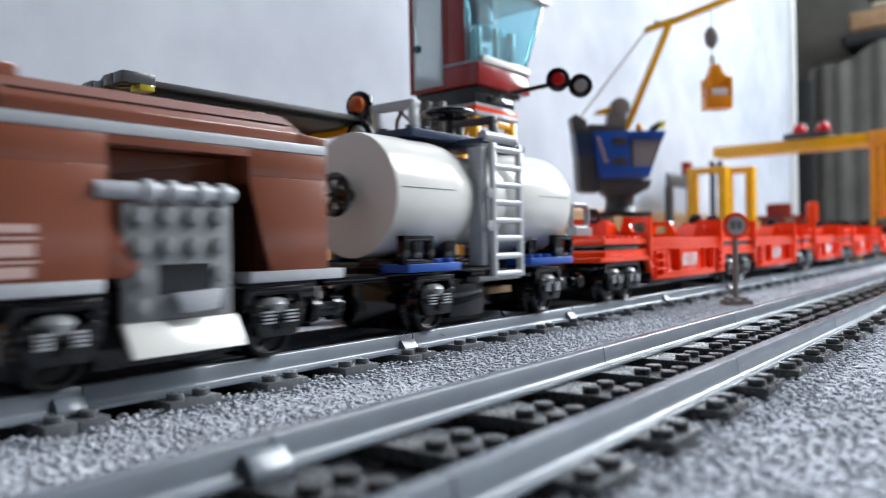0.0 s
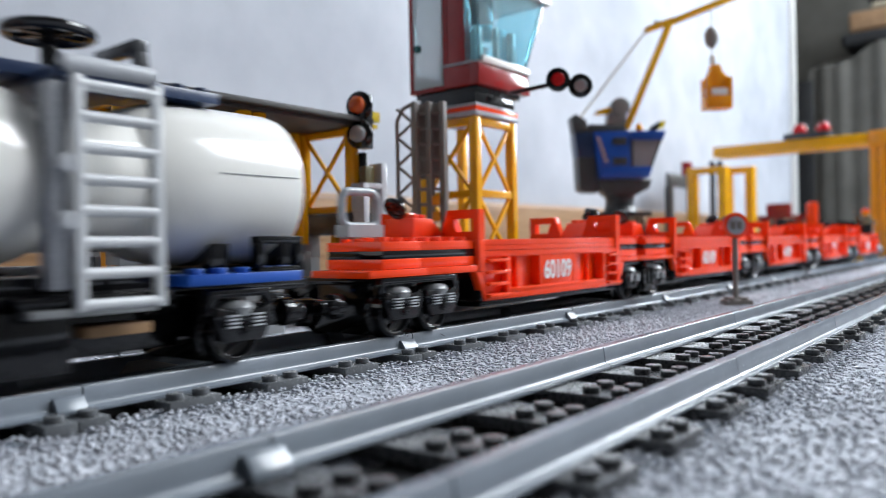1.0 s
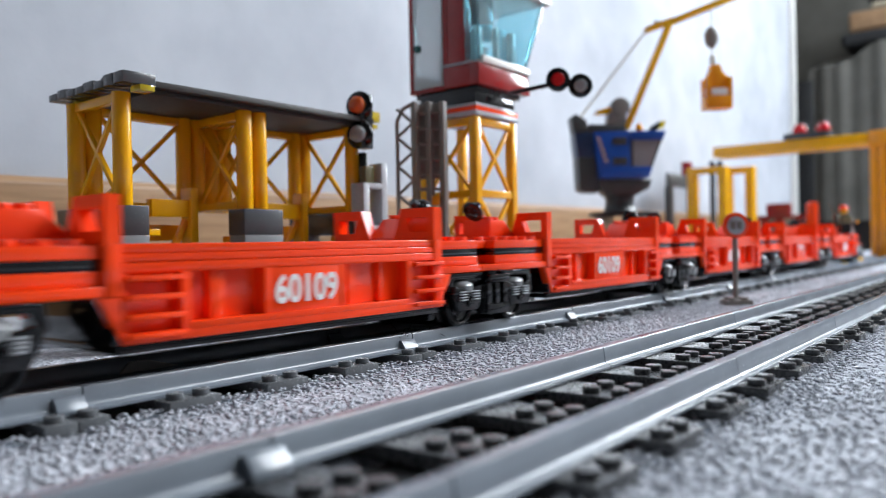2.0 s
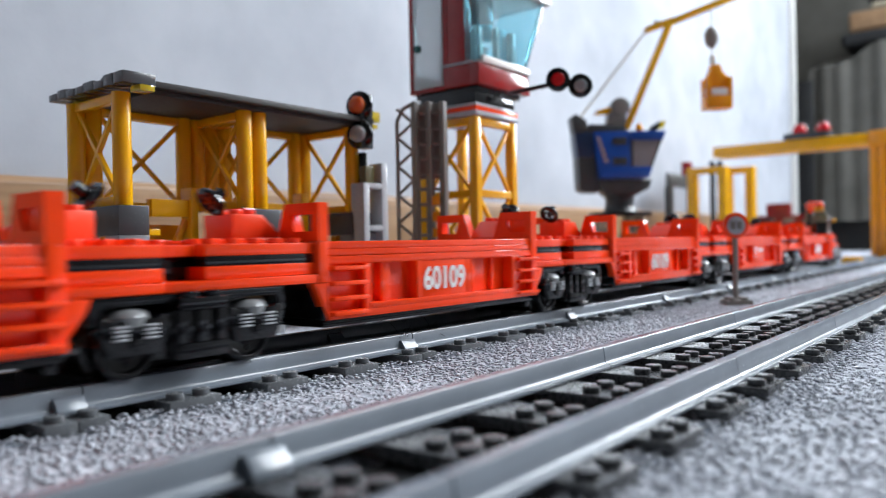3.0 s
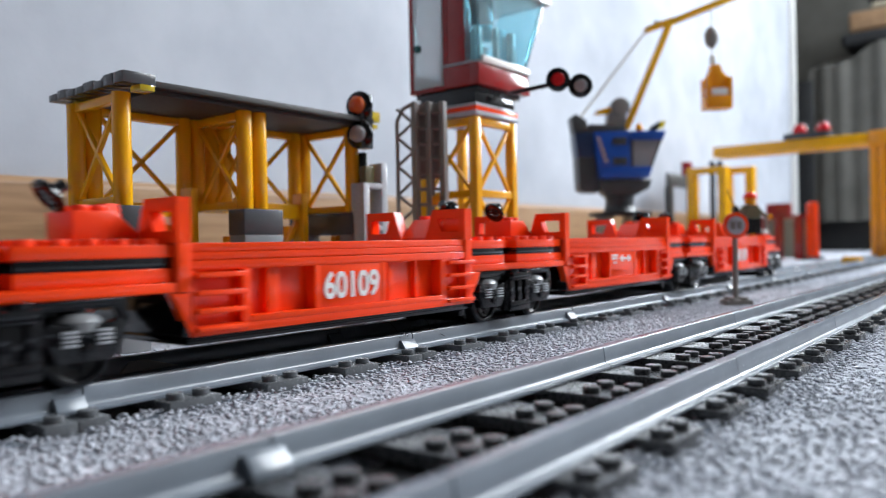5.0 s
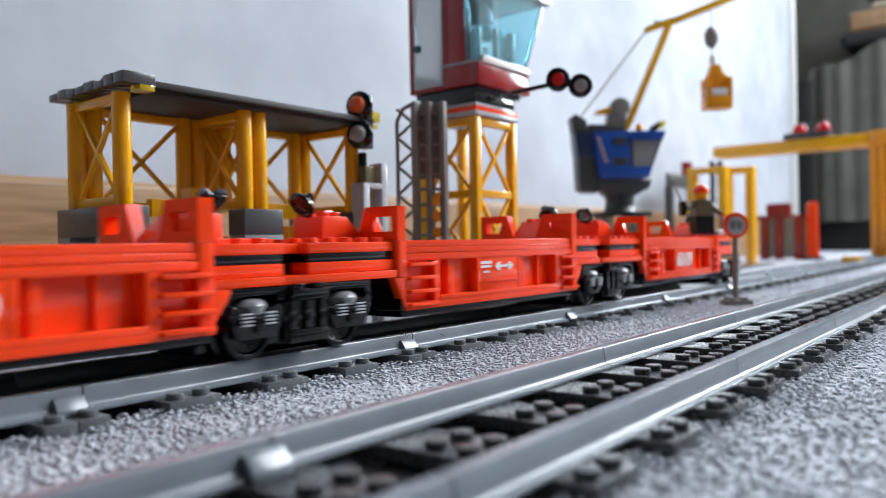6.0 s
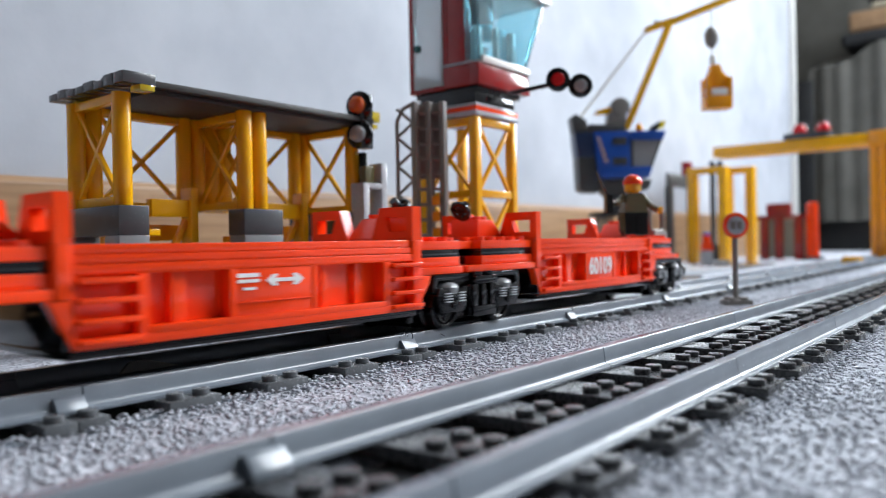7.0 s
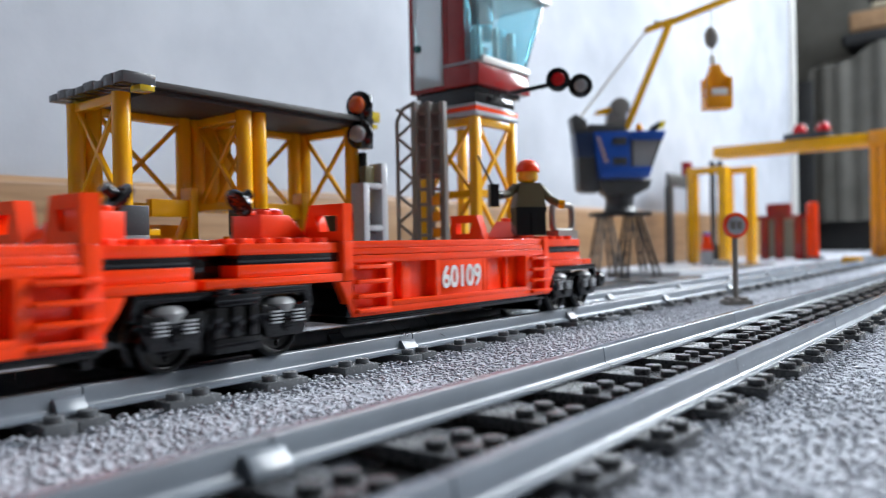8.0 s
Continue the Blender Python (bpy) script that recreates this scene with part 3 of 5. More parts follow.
def well_wagon(k, board):
    """One unit of the red articulated container wagon."""
    t = thing("well_wagon", "empty bright red plastic toy container wagon on black bogies", "toy wagon", "red container wagons", wagon_x(k), LINE_Y, 0)
    L = 132
    bm = B()
    box(bm, 0, L, -25, 25, 15.2, 17.7)
    part("underframe", bm, BLACK, t, "black underframe plate", bevel=0.3)
    bm = B()
    box(bm, 5, L - 5, -23, 23, 17.8, 20.6)
    part("well_floor", bm, RED, t, bevel=0.2)
    for s in (-1, 1):
        p = side_panel(t, s, L)
        y = s * 27.62 * MM
        face = pose(62.6 * MM, y, 29.0 * MM, 90, 0, 0 if s < 0 else 180)
        if board == "number":
            lettering("number", "60109", 11.5, PAINT, p, face @ Matrix.Diagonal((0.92, 1.06, 1, 1)), "white printed wagon number", 0.28)
        else:
            bm = B()
            for x0, x1, z0, z1 in ((-13, -5, 3.2, 4.4), (-13, -5, 1.6, 2.6), (-11, -6.5, -0.6, 0.2)):
                box(bm, x0, x1, -0.1, 0.1, z0, z1)
            prism(bm, [(-2.5, 2), (0, 3.8), (2.2, 3.8), (1, 2.6), (8.6, 2.6), (7.6, 3.8), (9.8, 3.8), (12.2, 2), (9.8, 0.2), (7.6, 0.2), (8.6, 1.4), (1, 1.4), (2.2, 0.2), (0, 0.2)], 1, -0.1, 0.1)
            o = part("emblem", bm, PAINT, p, "white printed bars and double arrow", bevel=0)
            o.matrix_basis = pose(61.2 * MM, y, 30.5 * MM, 0, 0, 0 if s < 0 else 180)
            bm = B()
            box(bm, -14.6, 14.6, -0.25, 0.25, -4.4, -4.0)
            o = part("moulding", bm, RED, p, bevel=0.1)
            o.matrix_basis = pose(62.6 * MM, y, 30.5 * MM)
    end_wall(t, 0, 1)
    end_wall(t, L, -1, k == 4)
    if k == 0:
        platform(t, -61.6, -4.4, -23.0, step=8.3)
        handrail(t, -61.4, -42, -5, 50.0, 63.6)
        bogie(t, -41, 11.3)
        coupling(t, -86, -1)
    else:
        platform(t, -45.6, -4.4, -23.0, gap=12.4)
        bogie(t, -49, 19.3)
    if k == 4:
        platform(t, L + 0.2, L + 35, L + 20)
        bm = B()
        box(bm, L + 35.1, L + 44, -27.5, 27.5, 30.6, 33.4)
        part("step_plate", bm, RED, t, bevel=0.25)
        handrail(t, L + 26, L + 47, -15, 48.0, 62.2, WARMGREY)
        bogie(t, L + 26, 13)
        bm = B()
        box(bm, L + 40, L + 60, -6, 6, BZ + 17, BZ + 25)
        part("draw_bar", bm, BLACK, t, bevel=0.3)
        coupling(t, L + 59.8, 1)
    else:
        platform(t, L + 0.2, L + 26.8, L + 17.0)
    return t


def tank_wagon():
    t = thing("tank_wagon", "white plastic toy tank wagon with ladder on a blue frame", "toy wagon", "", 127.5, LINE_Y, 0)
    R, zc = 25.2, 62.4
    x0, x1 = -64.5, 69
    bm = B()
    prof = [(x0, 22.6), (x0 + 0.3, R - 0.4), (x0 + 2.2, R), (-28, R), (-20, R - 0.8), (-14, R - 2.2), (-9.5, R - 4), (-8.5, R - 5), (16.5, R - 5), (17.5, R - 4), (22, R - 2.2), (28, R - 0.8), (36, R), (x1 - 2.2, R), (x1 - 0.3, R - 0.4), (x1, R - 2.6)]
    lathe(bm, prof, (0, 0, zc), "X", 64)
    tank = part("tank", bm, WHITE, t, "glossy white tank barrel", bevel=0)
    bm = B()
    for s in (-1, 1):
        box(bm, x0 + 3, -29, s * R - 0.08, s * R + 0.08, zc + 2.0, zc + 2.3)
        box(bm, 37, x1 - 3, s * R - 0.08, s * R + 0.08, zc + 2.0, zc + 2.3)
    part("seam", bm, MIDGREY, tank, "fine grey seam", bevel=0)
    bm = B()
    tube(bm, (x0 - 8, 0, zc), (x0, 0, zc), 2.6)
    ring(bm, (x0 - 8.5, 0, zc), 7.2, 1.6, "X", 28, 10)
    for a in (0, 60, 120):
        c, s = 7 * math.cos(radians(a)), 7 * math.sin(radians(a))
        bar(bm, (x0 - 8.5, c, zc + s), (x0 - 8.5, -c, zc - s), 1.4, 1.4)
    part("valve_wheel", bm, BLACK, t, "black valve wheel on the tank end", bevel=0)
    # ladder stands on both sides of the waist
    for s in (-1, 1):
        bm = B()
        for x in (-6.2, 14.8):
            bar(bm, (x, s * 28, 27.5), (x, s * 28, 86), 2.6, 2.6)
        ladder = part("ladder", bm, PALE, t, "light grey plastic ladder", bevel=0.3)
        for k in range(8):
            bm = B()
            tube(bm, (-6, s * 28, 29 + 7.8 * k), (14.6, s * 28, 29 + 7.8 * k), 1.5, seg=12)
            part("rung", bm, PALE, ladder, bevel=0)
        bm = B()
        ya, yb = sorted((s * 19, s * 26.4))
        box(bm, -12, -7.5, ya, yb, 33, 84)
        for z in (50, 64):
            tube(bm, (-9, s * 26, z), (-9, s * 29, z), 2.4)
        part("ladder_post", bm, LIGHT, t, bevel=0.3)
    bm = B()
    box(bm, -40, 46, -12, 12, 87.4, 90.8)
    box(bm, -10, 18, -25, 25, 85.8, 88.2)
    studs(bm, (-36, -28, 34, 42), (-8, 8), 90.8)
    part("roof_walk", bm, DARKBLUE, t, "dark blue walkway on top", bevel=0.25)
    bm = B()
    tube(bm, (0, 0, 90), (0, 0, 101.5), 2.4)
    ring(bm, (0, 0, 102.5), 10.8, 1.6, "Z", 36, 10)
    for a in (0, 60, 120):
        c, s = 10.4 * math.cos(radians(a)), 10.4 * math.sin(radians(a))
        bar(bm, (c, s, 102.5), (-c, -s, 102.5), 1.6, 1.6)
    part("hatch_wheel", bm, BLACK, t, "black hatch wheel", bevel=0)
    for x in (-36, 22):
        bm = B()
        for y in (-10, 10):
            bar(bm, (x, y, 90), (x - 1.5, y, 101), 3.4, 3.4)
        bar(bm, (x - 1.5, -11.8, 101), (x - 1.5, 11.8, 101), 4, 3.4)
        part("bracket", bm, LIGHT if x < 0 else DARK, t, bevel=0.2)
    for y in (-24, 24):
        bm = B()
        tube(bm, (-8, y, 89.2), (16, y, 89.2), 2.6)
        part("grip_bar", bm, LIGHT, t, bevel=0)
    # frame
    bm = B()
    box(bm, x0 - 30, 76, -17, 17, 28.6, 31.8)
    box(bm, -20, 20, -26, 26, 28.6, 31.2)
    # block added below the frame to keep the shaded space there black
    box(bm, -34, 31, -11, 11, 14, 28.6)
    part("underframe", bm, BLACK, t, "black underframe", bevel=0.3)
    for a, b in ((-62, -29.7), (24, 64.5)):
        bm = B()
        box(bm, a, b, -27.8, 27.8, 31.9, 35.1)
        studs(bm, [a + 4 + 8 * k for k in range(int((b - a) / 8))], (-24, 24), 35.1)
        part("side_deck", bm, BLUE, t, "blue deck plate", bevel=0.25)
    for xa in (-64, 48):
        for s in (-1, 1):
            bm = B()
            y = s * 25.5
            ya, yb = y - 2, y + 2
            box(bm, xa, xa + 2.4, ya, yb, 35, 46)
            box(bm, xa + 15, xa + 17.4, ya, yb, 35, 46)
            box(bm, xa, xa + 17.4, ya, yb, 43.6, 46)
            box(bm, xa, xa + 17.4, ya, yb, 35, 36.6)
            part("step_frame", bm, BLACK, t, "black open step frame", bevel=0.25)
    bm = B()
    for x in (-52, -30, 36, 62):
        prism(bm, [(-20, 35), (20, 35), (20, 44), (10, 38.5), (-10, 38.5), (-20, 44)], 0, x, x + 7)
    box(bm, x0, 76, -14, 14, 31.9, 36)
    part("saddle", bm, BLACK, t, bevel=0.25)
    for s in (-1, 1):
        bm = B()
        ya, yb = sorted((s * 12, s * 22))
        box(bm, -2, 16, ya, yb, 20, 23)
        part("valve_bar", bm, CARD, t, "dull yellow brown bar under the frame", bevel=0.3)
        bm = B()
        box(bm, -30, -6, ya, yb, 12, 28)
        part("tool_box", bm, BLACK, t, bevel=0.3)
        bm = B()
        box(bm, -18, 14, min(s * 22.2, s * 28.6), max(s * 22.2, s * 28.6), 26.4, 28.4)
        part("foot_plate", bm, MIDGREY, t, "grey plate below the ladder", bevel=0.3)
    bogie(t, -45.3, 0)
    bogie(t, 41.9, 0)
    coupling(t, -88, -1)
    coupling(t, 76, 1)
    return t


def hopper_wagon():
    t = thing("hopper_wagon", "reddish brown plastic toy hopper wagon with grey tipping gear", "toy wagon", "", -60, LINE_Y, 0)
    x0, x1 = -22.5, 87.0
    S = 28
    # side walls with a deep bay in the middle
    for s in (-1, 1):
        bm = B()
        def b(xa, xb, d0, d1, z0, z1):
            ya, yb = sorted((s * (S - d0), s * (S - d1)))
            box(bm, xa, xb, ya, yb, z0, z1)
        for za, zb in ((35.3, 63.96), (64.0, 72.2)):
            b(x0, 12.4, 0, 12, za, zb)
            b(56.2, x1, 0, 12, za, zb)
        b(12.3, 56.3, 0, 12, 69.8, 72.2)
        ya, yb = sorted((s * 28, s * 14))
        prism(bm, [(12.4, 50), (12.4, 35.3), (23, 35.3)], 1, ya, yb)
        prism(bm, [(56.2, 62), (56.2, 35.3), (63.5, 35.3), (56.3, 62)], 1, ya, yb)
        ya, yb = sorted((s * 16, s * 12))
        box(bm, 12.4, 56.2, ya, yb, 35.3, 69.8)
        prism(bm, [(12.5, 69.7), (56.1, 69.7), (56.1, 68.9), (12.5, 62)], 1, s * 16.2, s * 17.4)
        part("side_wall", bm, BROWN, t, bevel=0.14)
    bm = B()
    box(bm, x0, x0 + 5, -27.5, 27.5, 35.4, 72)
    box(bm, x1 - 5, x1 - 0.1, -27.5, 27.5, 35.4, 72)
    box(bm, x0 + 4, x1 - 4, -16, 16, 35.2, 40)
    part("floor_and_ends", bm, BROWN, t, bevel=0.3)
    bm = B()
    box(bm, x0, x1, -28.3, 28.3, 72.3, 75.4)
    part("waist_band", bm, LIGHT, t, "grey band below the roof", bevel=0.25)
    bm = B()
    prism(bm, [(-28, 75.5), (28, 75.5), (28, 78.6), (20.5, 85), (-20.5, 85), (-28, 78.6)], 0, x0 + 10, x1 - 12)
    prism(bm, [(x1 - 12, 75.5), (x1, 75.5), (x1, 78), (x1 - 12, 85)], 1, -20.4, 20.4)
    prism(bm, [(x1 - 12.1, 75.5), (x1, 75.5), (x1, 78), (x1 - 12.1, 78.6)], 1, -28, 28)
    prism(bm, [(x0 + 10, 75.5), (x0, 75.5), (x0, 78), (x0 + 10, 85)], 1, -20.4, 20.4)
    part("roof", bm, BROWN, t, "brown sloped roof", bevel=0.3)
    bm = B()
    for s in (-1, 1):
        bar(bm, (x0 + 12, s * 25.2, 81.2), (x1 - 14, s * 25.2, 81.2), 0.5, 0.5)
    part("roof_joint", bm, BLACK, t, bevel=0)
    bm = B()
    studs(bm, (x1 - 16,), (-12, 12), 85)
    box(bm, x0 + 2, -5, -20, 20, 85, 88)
    part("roof_hatch", bm, BROWN, t, bevel=0.3)
    for xa, xb in ((x0, 11), (56, x1 + 7)):
        bm = B()
        box(bm, xa, xb, -28.3, 28.3, 31.8, 35.2)
        part("floor_plate", bm, LIGHT, t, "grey floor plate", bevel=0.25)
    bm = B()
    box(bm, x0, x1, -22, 22, 26, 31.7)
    # lower block added so the gap between the bogies stays in shade
    box(bm, 12, 54, -20, 20, 11, 26)
    part("underframe", bm, BLACK, t, bevel=0.3)
    # tipping gear: studded plate hung from a rod, with a scoop and a chute
    for s in (-1, 1):
        g = B()
        ya, yb = sorted((s * 24.6, s * 27.6))
        box(g, 16.5, 49.3, ya, yb, 23.5, 55)
        for kx in range(4):
            for kz in range(4):
                if kz < 2 and kx in (1, 2):
                    continue
                x, z = 20.9 + 8 * kx, 27.5 + 8 * kz
                tube(g, (x, s * 27.5, z), (x, s * 29.3, z), 2.4, seg=16)
        plate = part("tipping_plate", g, MIDGREY, t, "grey studded plate", bevel=0.25)
        g = B()
        tube(g, (9, s * 27, 58), (50.5, s * 27, 58), 2.5)
        for x in (22, 29, 38, 45):
            tube(g, (x, s * 27, 58), (x + 3, s * 27, 58), 3.4)
        box(g, 20, 46, min(s * 25, s * 27), max(s * 25, s * 27), 54.8, 57)
        part("hinge_rod", g, LIGHT, plate, "grey hinge rod", bevel=0.2)
        # thin black patch on the plate stands for the shaded hole
        g = B()
        box(g, 26.4, 42, min(s * 27.5, s * 27.8), max(s * 27.5, s * 27.8), 30.4, 38.4)
        part("opening", g, BLACK, plate, "black patch for the shade in the opening", bevel=0)
        g = B()
        prism(g, [(29, 30.6), (43.6, 31.2), (41.6, 25.6), (31.6, 25.2)], 1, min(s * 28, s * 32), max(s * 28, s * 32))
        part("scoop", g, LIGHT, plate, "pale grey scoop", bevel=0.4)
        g = B()
        prism(g, [(s * 25, 23.4), (s * 28, 23.4), (s * 33, 14.6), (s * 31, 14.6)], 0, 16, 50.5)
        part("chute", g, WHITE, plate, "white sloping chute", bevel=0.3)
        g = B()
        for x0b, x1b, z0, z1 in ((-36, -19, 48, 50), (-36, -18.6, 46.4, 47), (-36, -19.5, 42.4, 45.4), (-36, -18.6, 40.8, 41.4), (-36, -20, 37.4, 40)):
            box(g, x0b + 14, x1b + 14, min(s * 28.05, s * 28.25), max(s * 28.05, s * 28.25), z0 - 1, z1 - 1)
        part("printed_mark", g, FADED, t, "faded pale printed bars", bevel=0)
    bogie(t, 66, 0)
    bogie(t, 0, 0)
    coupling(t, 86, 1)
    return t


def train_driver():
    """Toy figure on the last deck: one plain mesh."""
    bm = B()
    box(bm, -4, 4, -7.8, -0.3, 0, 12)
    box(bm, -4, 4, 0.3, 7.8, 0, 12)
    box(bm, -4.4, 4.4, -8, 8, 11.5, 14)
    prism(bm, [(-8, 14), (8, 14), (5.6, 26), (-5.6, 26)], 0, -4, 4)
    for s in (-1, 1):
        lift = 4.5 if s < 0 else 0
        tube(bm, (0, s * 6.4, 24), (2, s * 11, 18 + lift * 0.6), 2.3, 2.1)
        tube(bm, (2, s * 11, 18 + lift * 0.6), (5, s * (14.5 - 0.3 * lift * s), 15.5 + lift), 2.1, 1.8)
        tube(bm, (5, s * (14.5 - 0.3 * lift * s), 15.5 + lift), (6.5, s * (17 - 0.3 * lift * s), 15 + lift), 2.2, 2.2)
    lathe(bm, [(26, 2.8), (27, 4.4), (28, 5.1), (34, 5.1), (35.5, 4.2), (36, 2.4)], (0, 0, 0), "Z", 24)
    lathe(bm, [(31.6, 6.0), (32.4, 6.0), (34.5, 5.6), (36.8, 4.2), (38, 1.5)], (0, 0, 0), "Z", 24)
    box(bm, 5.0, 9, -22.5, -18, 14, 25)
    tube(bm, (7, -21, 25), (7, -28, 39), 0.6)
    bmesh.ops.recalc_face_normals(bm, faces=bm.faces)
    me = bpy.data.meshes.new("toy_figure")
    bm.to_mesh(me)
    bm.free()
    for m in (BLACK, OLIVE, YELLOW, RED):
        me.materials.append(m)
    for f in me.polygons:
        c = f.center / MM
        f.use_smooth = True
        if c.z > 31.5 and (c.x ** 2 + c.y ** 2) > 0 and c.z < 40 and abs(c.x) < 7 and abs(c.y) < 7:
            f.material_index = 3 if c.z > 32.0 or math.hypot(c.x, c.y) > 5.4 else 2
        elif c.z > 26 and abs(c.x) < 7:
            f.material_index = 2
        elif c.z > 14 and abs(c.x) < 7:
            f.material_index = 1
        elif abs(c.y) > 13.8 and 5 < c.x and c.y > 0:
            f.material_index = 2
    me.set_sharp_from_angle(angle=radians(35))
    fig = new("toy_figure", me)
    return tagged(fig, "toy figure with olive jacket and red helmet on the last wagon", "toy figure")


TRAIN = []


def build_train():
    TRAIN.append((hopper_wagon(), -60, LINE_Y, 0))
    TRAIN.append((tank_wagon(), 130, LINE_Y, 0))
    for k in range(5):
        w = well_wagon(k, "emblem" if k == 3 else "number")
        TRAIN.append((w, wagon_x(k), LINE_Y, 0))
    TRAIN.append((train_driver(), POST + PITCH * 4 + 138, LINE_Y - 13, ZT + 1.8))


def run(t):
    """How far the train has come after t seconds; it slows down a little, and drags for a moment near the third second."""
    return -188.16 * t + 10.0 * t * t - 0.5108 * t ** 3 + 2.4 * math.exp(-((t - 3.1) / 0.8) ** 2)


# ---- buildings behind the line ----


def girder(parent, name, p, along, length, z0, z1, r=4.0):
    """Trussed panel: crossed braces and chords, and two round columns."""
    x, y = p
    dx, dy = along
    def at(a, z):
        return (x + dx * a, y + dy * a, z)
    bm = B()
    for z in (z0 + 2.2, z1 - 2.2):
        bar(bm, at(r, z), at(length - r, z), 4, 4)
    a, b = 2 * r - 1, length - 2 * r + 1
    bar(bm, at(a, z0 + 4), at(b, z1 - 4), 2.2, 2.2)
    bar(bm, at(a, z1 - 4), at(b, z0 + 4), 2.1, 2.1)
    g = part(name, bm, YELLOW, parent, "yellow trussed girder", bevel=0.3)
    for a in (r, length - r):
        bm = B()
        tube(bm, at(a, z0), at(a, z1), r, seg=20)
        part("column", bm, YELLOW, g, bevel=0.3)


def loading_shed():
    t = thing("loading_shed", "yellow girder loading shed with dark grey flat roof", "toy building", "", 0, 0, 0)
    yf, yr, z0, z1 = 219, 268, 62, 111
    for i, x in enumerate((21, 85, 94, 160)):
        girder(t, "cross_girder", (x + 4, yf), (0, 1), yr - yf, z0, z1)
    for x, L in ((29, 56), (102, 58)):
        girder(t, "rear_girder", (x, yr - 4), (1, 0), L, z0, z1)
    bm = B()
    box(bm, 34.2, 172, yf - 7, yr + 8, 113.2, 116)
    box(bm, 34.2, 172, yf - 2, yr + 6, 111, 113)
    part("roof", bm, plastic("dull_dark_grey_plastic", (0.032, 0.029, 0.026), 0.55), t, "dark grey roof plates", bevel=0.3)
    bm = B()
    for k in range(8):
        y = yf - 9 + 8.5 * k
        box(bm, 19, 34, y, y + 8.2, 113.1, 116.4 + (1.6 if k < 2 else 0.9 if k % 3 == 0 else 0))
    studs(bm, (23, 30), [yf - 5 + 16.8 * k for k in range(4)], 116.2)
    part("roof_edge", bm, DARK, t, "row of dark grey studded bricks", bevel=0.3)
    for y in (yf - 9, yr - 2):
        bm = B()
        box(bm, 26.5, 33.5, y, y + 8, 110.6, 113.2)
        part("corner_lamp", bm, YCLEAR, t, "clear yellow plate", bevel=0.3)
    bm = B()
    box(bm, 160, 176, yf - 6, yf + 8, 110.4, 112.9)
    part("corner_lamp", bm, YCLEAR, t, bevel=0.3)
    for x, w in ((21, 12), (85, 22), (160, 12)):
        # arch of grey bricks under each cross girder
        bm = B()
        box(bm, x - 2, x + w, yf - 3, yf + 10 if x == 85 else yr + 4, 49, 61.8)
        part("footing_beam", bm, DARK, t, "dark grey beam over the arch", bevel=0.3)
        for y in (yf - 3,) if x == 85 else (yf - 3, yr - 8):
            bm = B()
            box(bm, x - 1.8, x + w - 0.2, y + 0.2, y + 11.8, GZ, 36)
            box(bm, x - 2, x + w, y, y + 12, 36.2, 48.9)
            part("footing", bm, MIDGREY, t, "grey brick footing", bevel=0.3)
        bm = B()
        box(bm, x + 2, x + 8, yf + 16, yf + 21, GZ, 48.8)
        part("inner_post", bm, ORANGE, t, bevel=0.3)
    for x0, x1 in ((50, 74), (116, 146)):
        bm = B()
        box(bm, x0, x1, yf + 24, yf + 29, 58.5, 67)
        box(bm, x1 - 4, x1, yf + 22, yf + 31, 44, 73)
        part("inner_beam", bm, YELLOW, t, bevel=0.3)
        bm = B()
        bar(bm, (x0 + 6, yf + 27, 30), (x1 - 4, yf + 27, 57), 3, 3)
        box(bm, x0 - 2, x1 + 8, yf + 36, yf + 40, 47, 55)
        part("lower_beam", bm, ORANGE, t, bevel=0.3)
        bm = B()
        box(bm, x0 - 18, x0 - 14, yf + 10, yf + 14, 49, 58)
        box(bm, x0 - 14, x0 - 4, yf + 10, yf + 14, 49, 52)
        part("bracket", bm, YELLOW, t, bevel=0.3)
    bm = B()
    box(bm, 28, 160, yf + 36, yr - 6, GZ, 40)
    part("plinth", bm, DARK, t, bevel=0.3)
    return t


